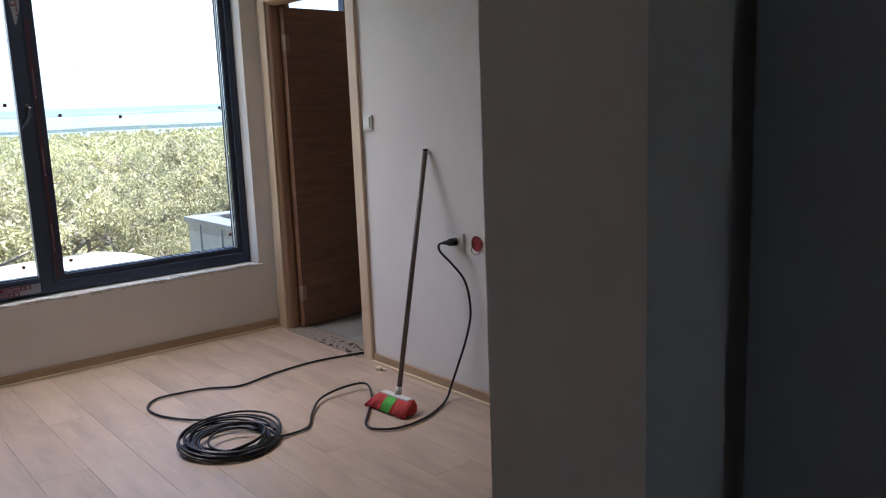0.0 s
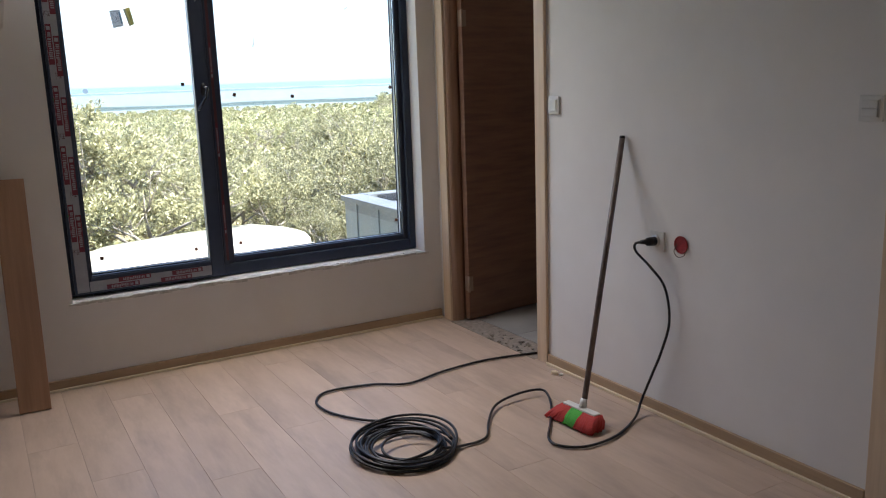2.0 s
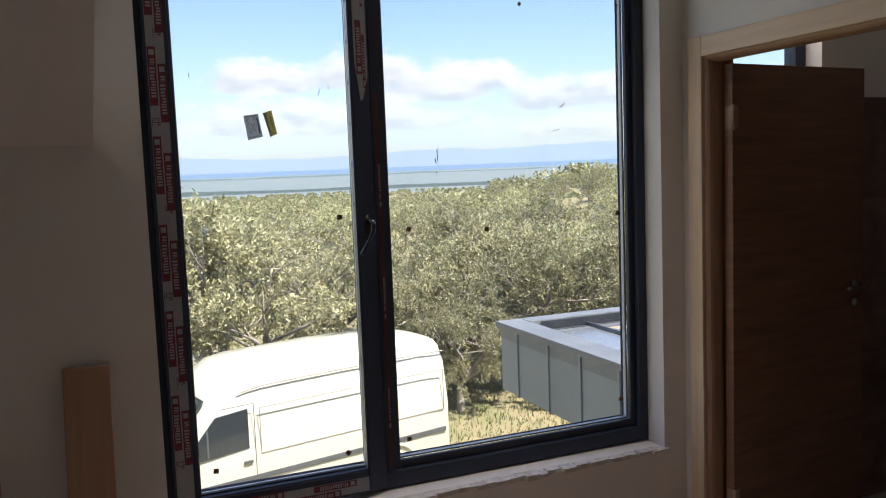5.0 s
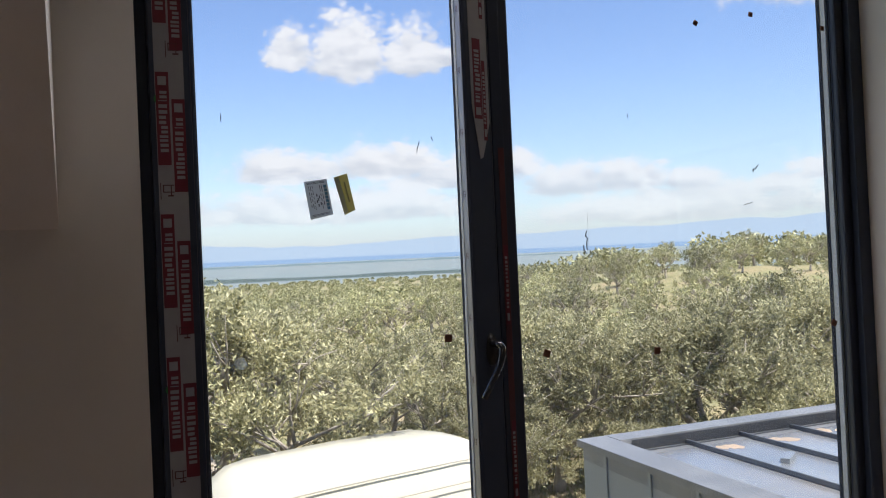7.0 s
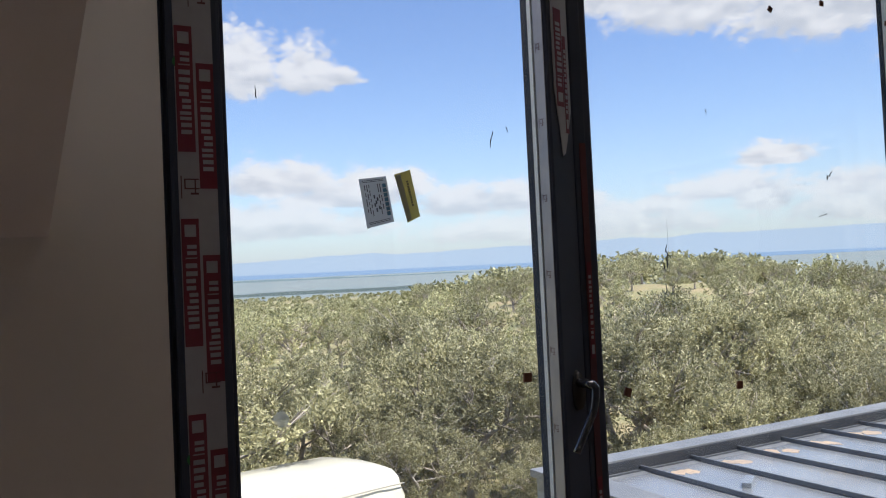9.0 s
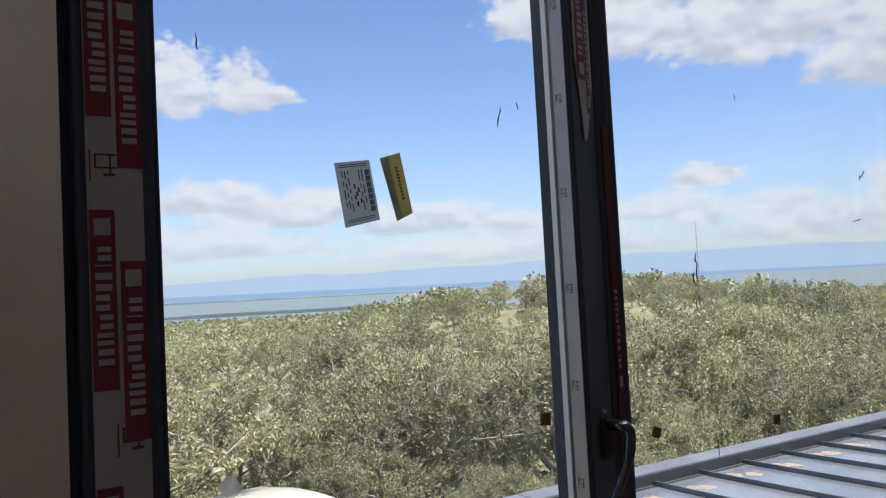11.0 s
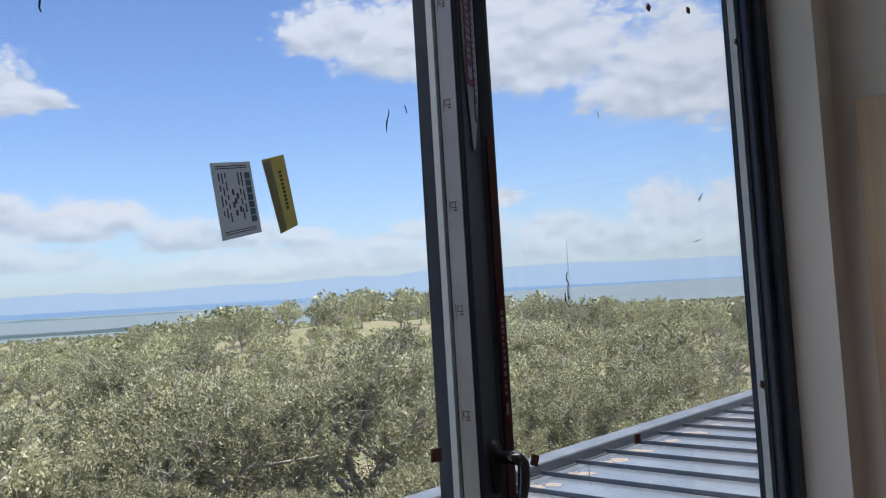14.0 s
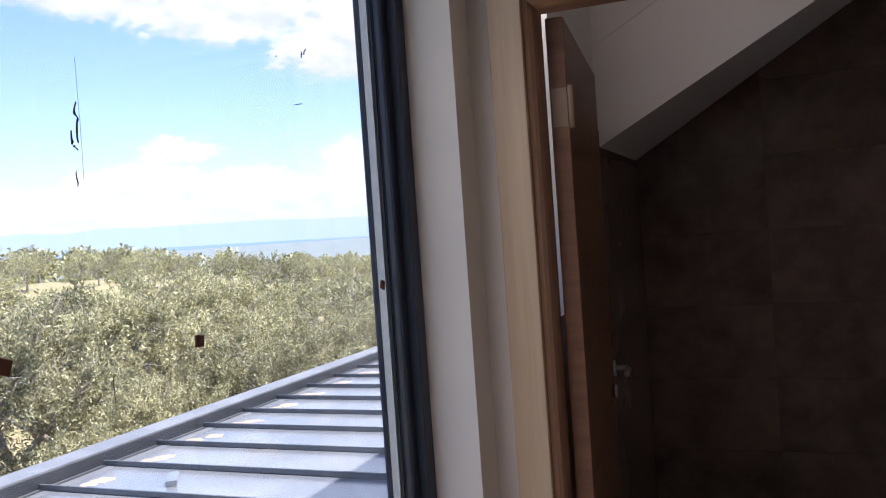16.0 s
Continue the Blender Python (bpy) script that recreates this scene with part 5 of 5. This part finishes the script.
tagged(mesh_from("far_olive_grove", q.tolist(), np.arange(3 * n * M).reshape(-1, 3).tolist(), LEAF_FAR), "far olive grove covering the slopes below", "grove", kind="stuff")

# grass tufts on the yard beside the van
rng = np.random.default_rng(8)
n = 9000
gx, gy = rng.uniform(2.5, 10.0, n), rng.uniform(9.0, 17.0, n)
gz = np.array([height(a, b) for a, b in zip(gx, gy)])
hgt = rng.uniform(0.04, 0.13, n)
ang = rng.uniform(0, 6.28, n)
root = np.stack([gx, gy, gz - 0.005], axis=1)
sd = np.stack([np.cos(ang), np.sin(ang), np.zeros(n)], axis=1) * 0.012
tip = root + np.stack([rng.normal(size=n) * 0.03, rng.normal(size=n) * 0.03, hgt], axis=1)
q = np.stack([root - sd, root + sd, tip], axis=1).reshape(-1, 3)
GRASS = leaf_material("yard_grass", (0.10, 0.16, 0.03), (0.20, 0.19, 0.07), 0.0)
tagged(mesh_from("yard_grass", q.tolist(), np.arange(3 * n).reshape(-1, 3).tolist(), GRASS), "patchy short grass in the yard", "grass", kind="stuff")

# ---- pieces: floor planks, bathroom tiles ----
PLANK_W, PLANK_L = 0.195, 1.29


def slab_mesh(name, w, l, h, mat, bevel=0.0006):
    bm = box(-w / 2, w / 2, -l / 2, l / 2, -h, 0)
    top = [e for e in bm.edges if all(v.co.z > -h / 2 for v in e.verts)]
    bmesh.ops.bevel(bm, geom=top, offset=bevel, segments=1, affect="EDGES")
    me = bpy.data.meshes.new(name)
    bm.to_mesh(me)
    bm.free()
    me.materials.append(mat)
    return me


whole = slab_mesh("plank", PLANK_W - 0.0007, PLANK_L - 0.0007, 0.011, OAK_PLANK)
cuts = {}
rnd = random.Random(2)
X0 = -2.03 - 12 * PLANK_W
for i in range(24):
    xc = X0 + (i + 0.5) * PLANK_W
    if xc < LEFT - 0.05 or xc > 0.08:
        continue
    wide = PLANK_W
    if xc > -0.03:                     # ripped strip along the east wall
        wide = 0.078
        xc = -0.0405
    off = {0: -0.31, 1: 0.18, 2: 0.55, 3: -0.07}[(i * 7) % 4] + rnd.choice((0.0, 0.06, -0.05))
    y = off + PLANK_L if off < 0 else off
    while y > -7.2:
        y0, y1 = min(y, -0.012), max(y - PLANK_L, -7.19)
        if xc > -1.95 and y1 < -4.28:
            y1 = -4.28
        if y0 - y1 > 0.03:
            key = (wide, round(y0 - y1, 3))
            if key[1] > PLANK_L - 0.002 and wide == PLANK_W:
                me = whole
            else:
                me = cuts.setdefault(key, None) or slab_mesh("plank", wide - 0.0007, key[1] - 0.0007, 0.011, OAK_PLANK)
                cuts[key] = me
            ob = new("plank", me)
            ob.parent = floor
            ob.location = (xc, (y0 + y1) / 2, 0)
        y -= PLANK_L
        if xc > -1.95 and y < -4.28:
            break
for i in range(17):
    xc = 0.14 + (i + 0.5) * PLANK_W
    if xc < 3.25:
        ob = new("plank", cuts.setdefault("next", None) or slab_mesh("plank", PLANK_W - 0.0012, 2.37, 0.011, OAK_PLANK))
        cuts["next"] = ob.data
        ob.parent, ob.location = floor, (xc, -3.88, 0)

TW, TH = 0.60, 0.36
tile = slab_mesh("tile", TW - 0.0014, TH - 0.0014, 0.008, DARK_TILE, 0.0005)
for r in range(8):
    for c in range(5):
        yc, zc = -TW / 2 - 0.012 - c * TW, TH / 2 + r * TH
        if yc - TW / 2 < -2.62 or zc + TH / 2 > CEIL:
            continue
        ob = new("tile", tile)
        ob.parent = bath_wall
        ob.matrix_basis = Matrix.Translation((2.4515, yc, zc)) @ Matrix(((0, 0, -1, 0), (1, 0, 0, 0), (0, 1, 0, 0), (0, 0, 0, 1)))
for r in range(5):
    for c in range(3):
        ob = new("tile", tile)
        ob.parent = bath_north
        ob.matrix_basis = Matrix.Translation((2.43 - TW / 2 - c * (TW - 0.06), -0.0145 - 0.0006 * c, TH / 2 + r * TH)) @ Matrix(((1, 0, 0, 0), (0, 0, -1, 0), (0, 1, 0, 0), (0, 0, 0, 1)))
ftile = slab_mesh("tile", 0.597, 0.597, 0.006, MARBLE, 0.0012)
for c in range(4):
    for r in range(4):
        ob = new("tile", ftile)
        ob.parent, ob.location = bath_floor, (0.44 + c * 0.6, -0.30 - r * 0.6, 0.003)
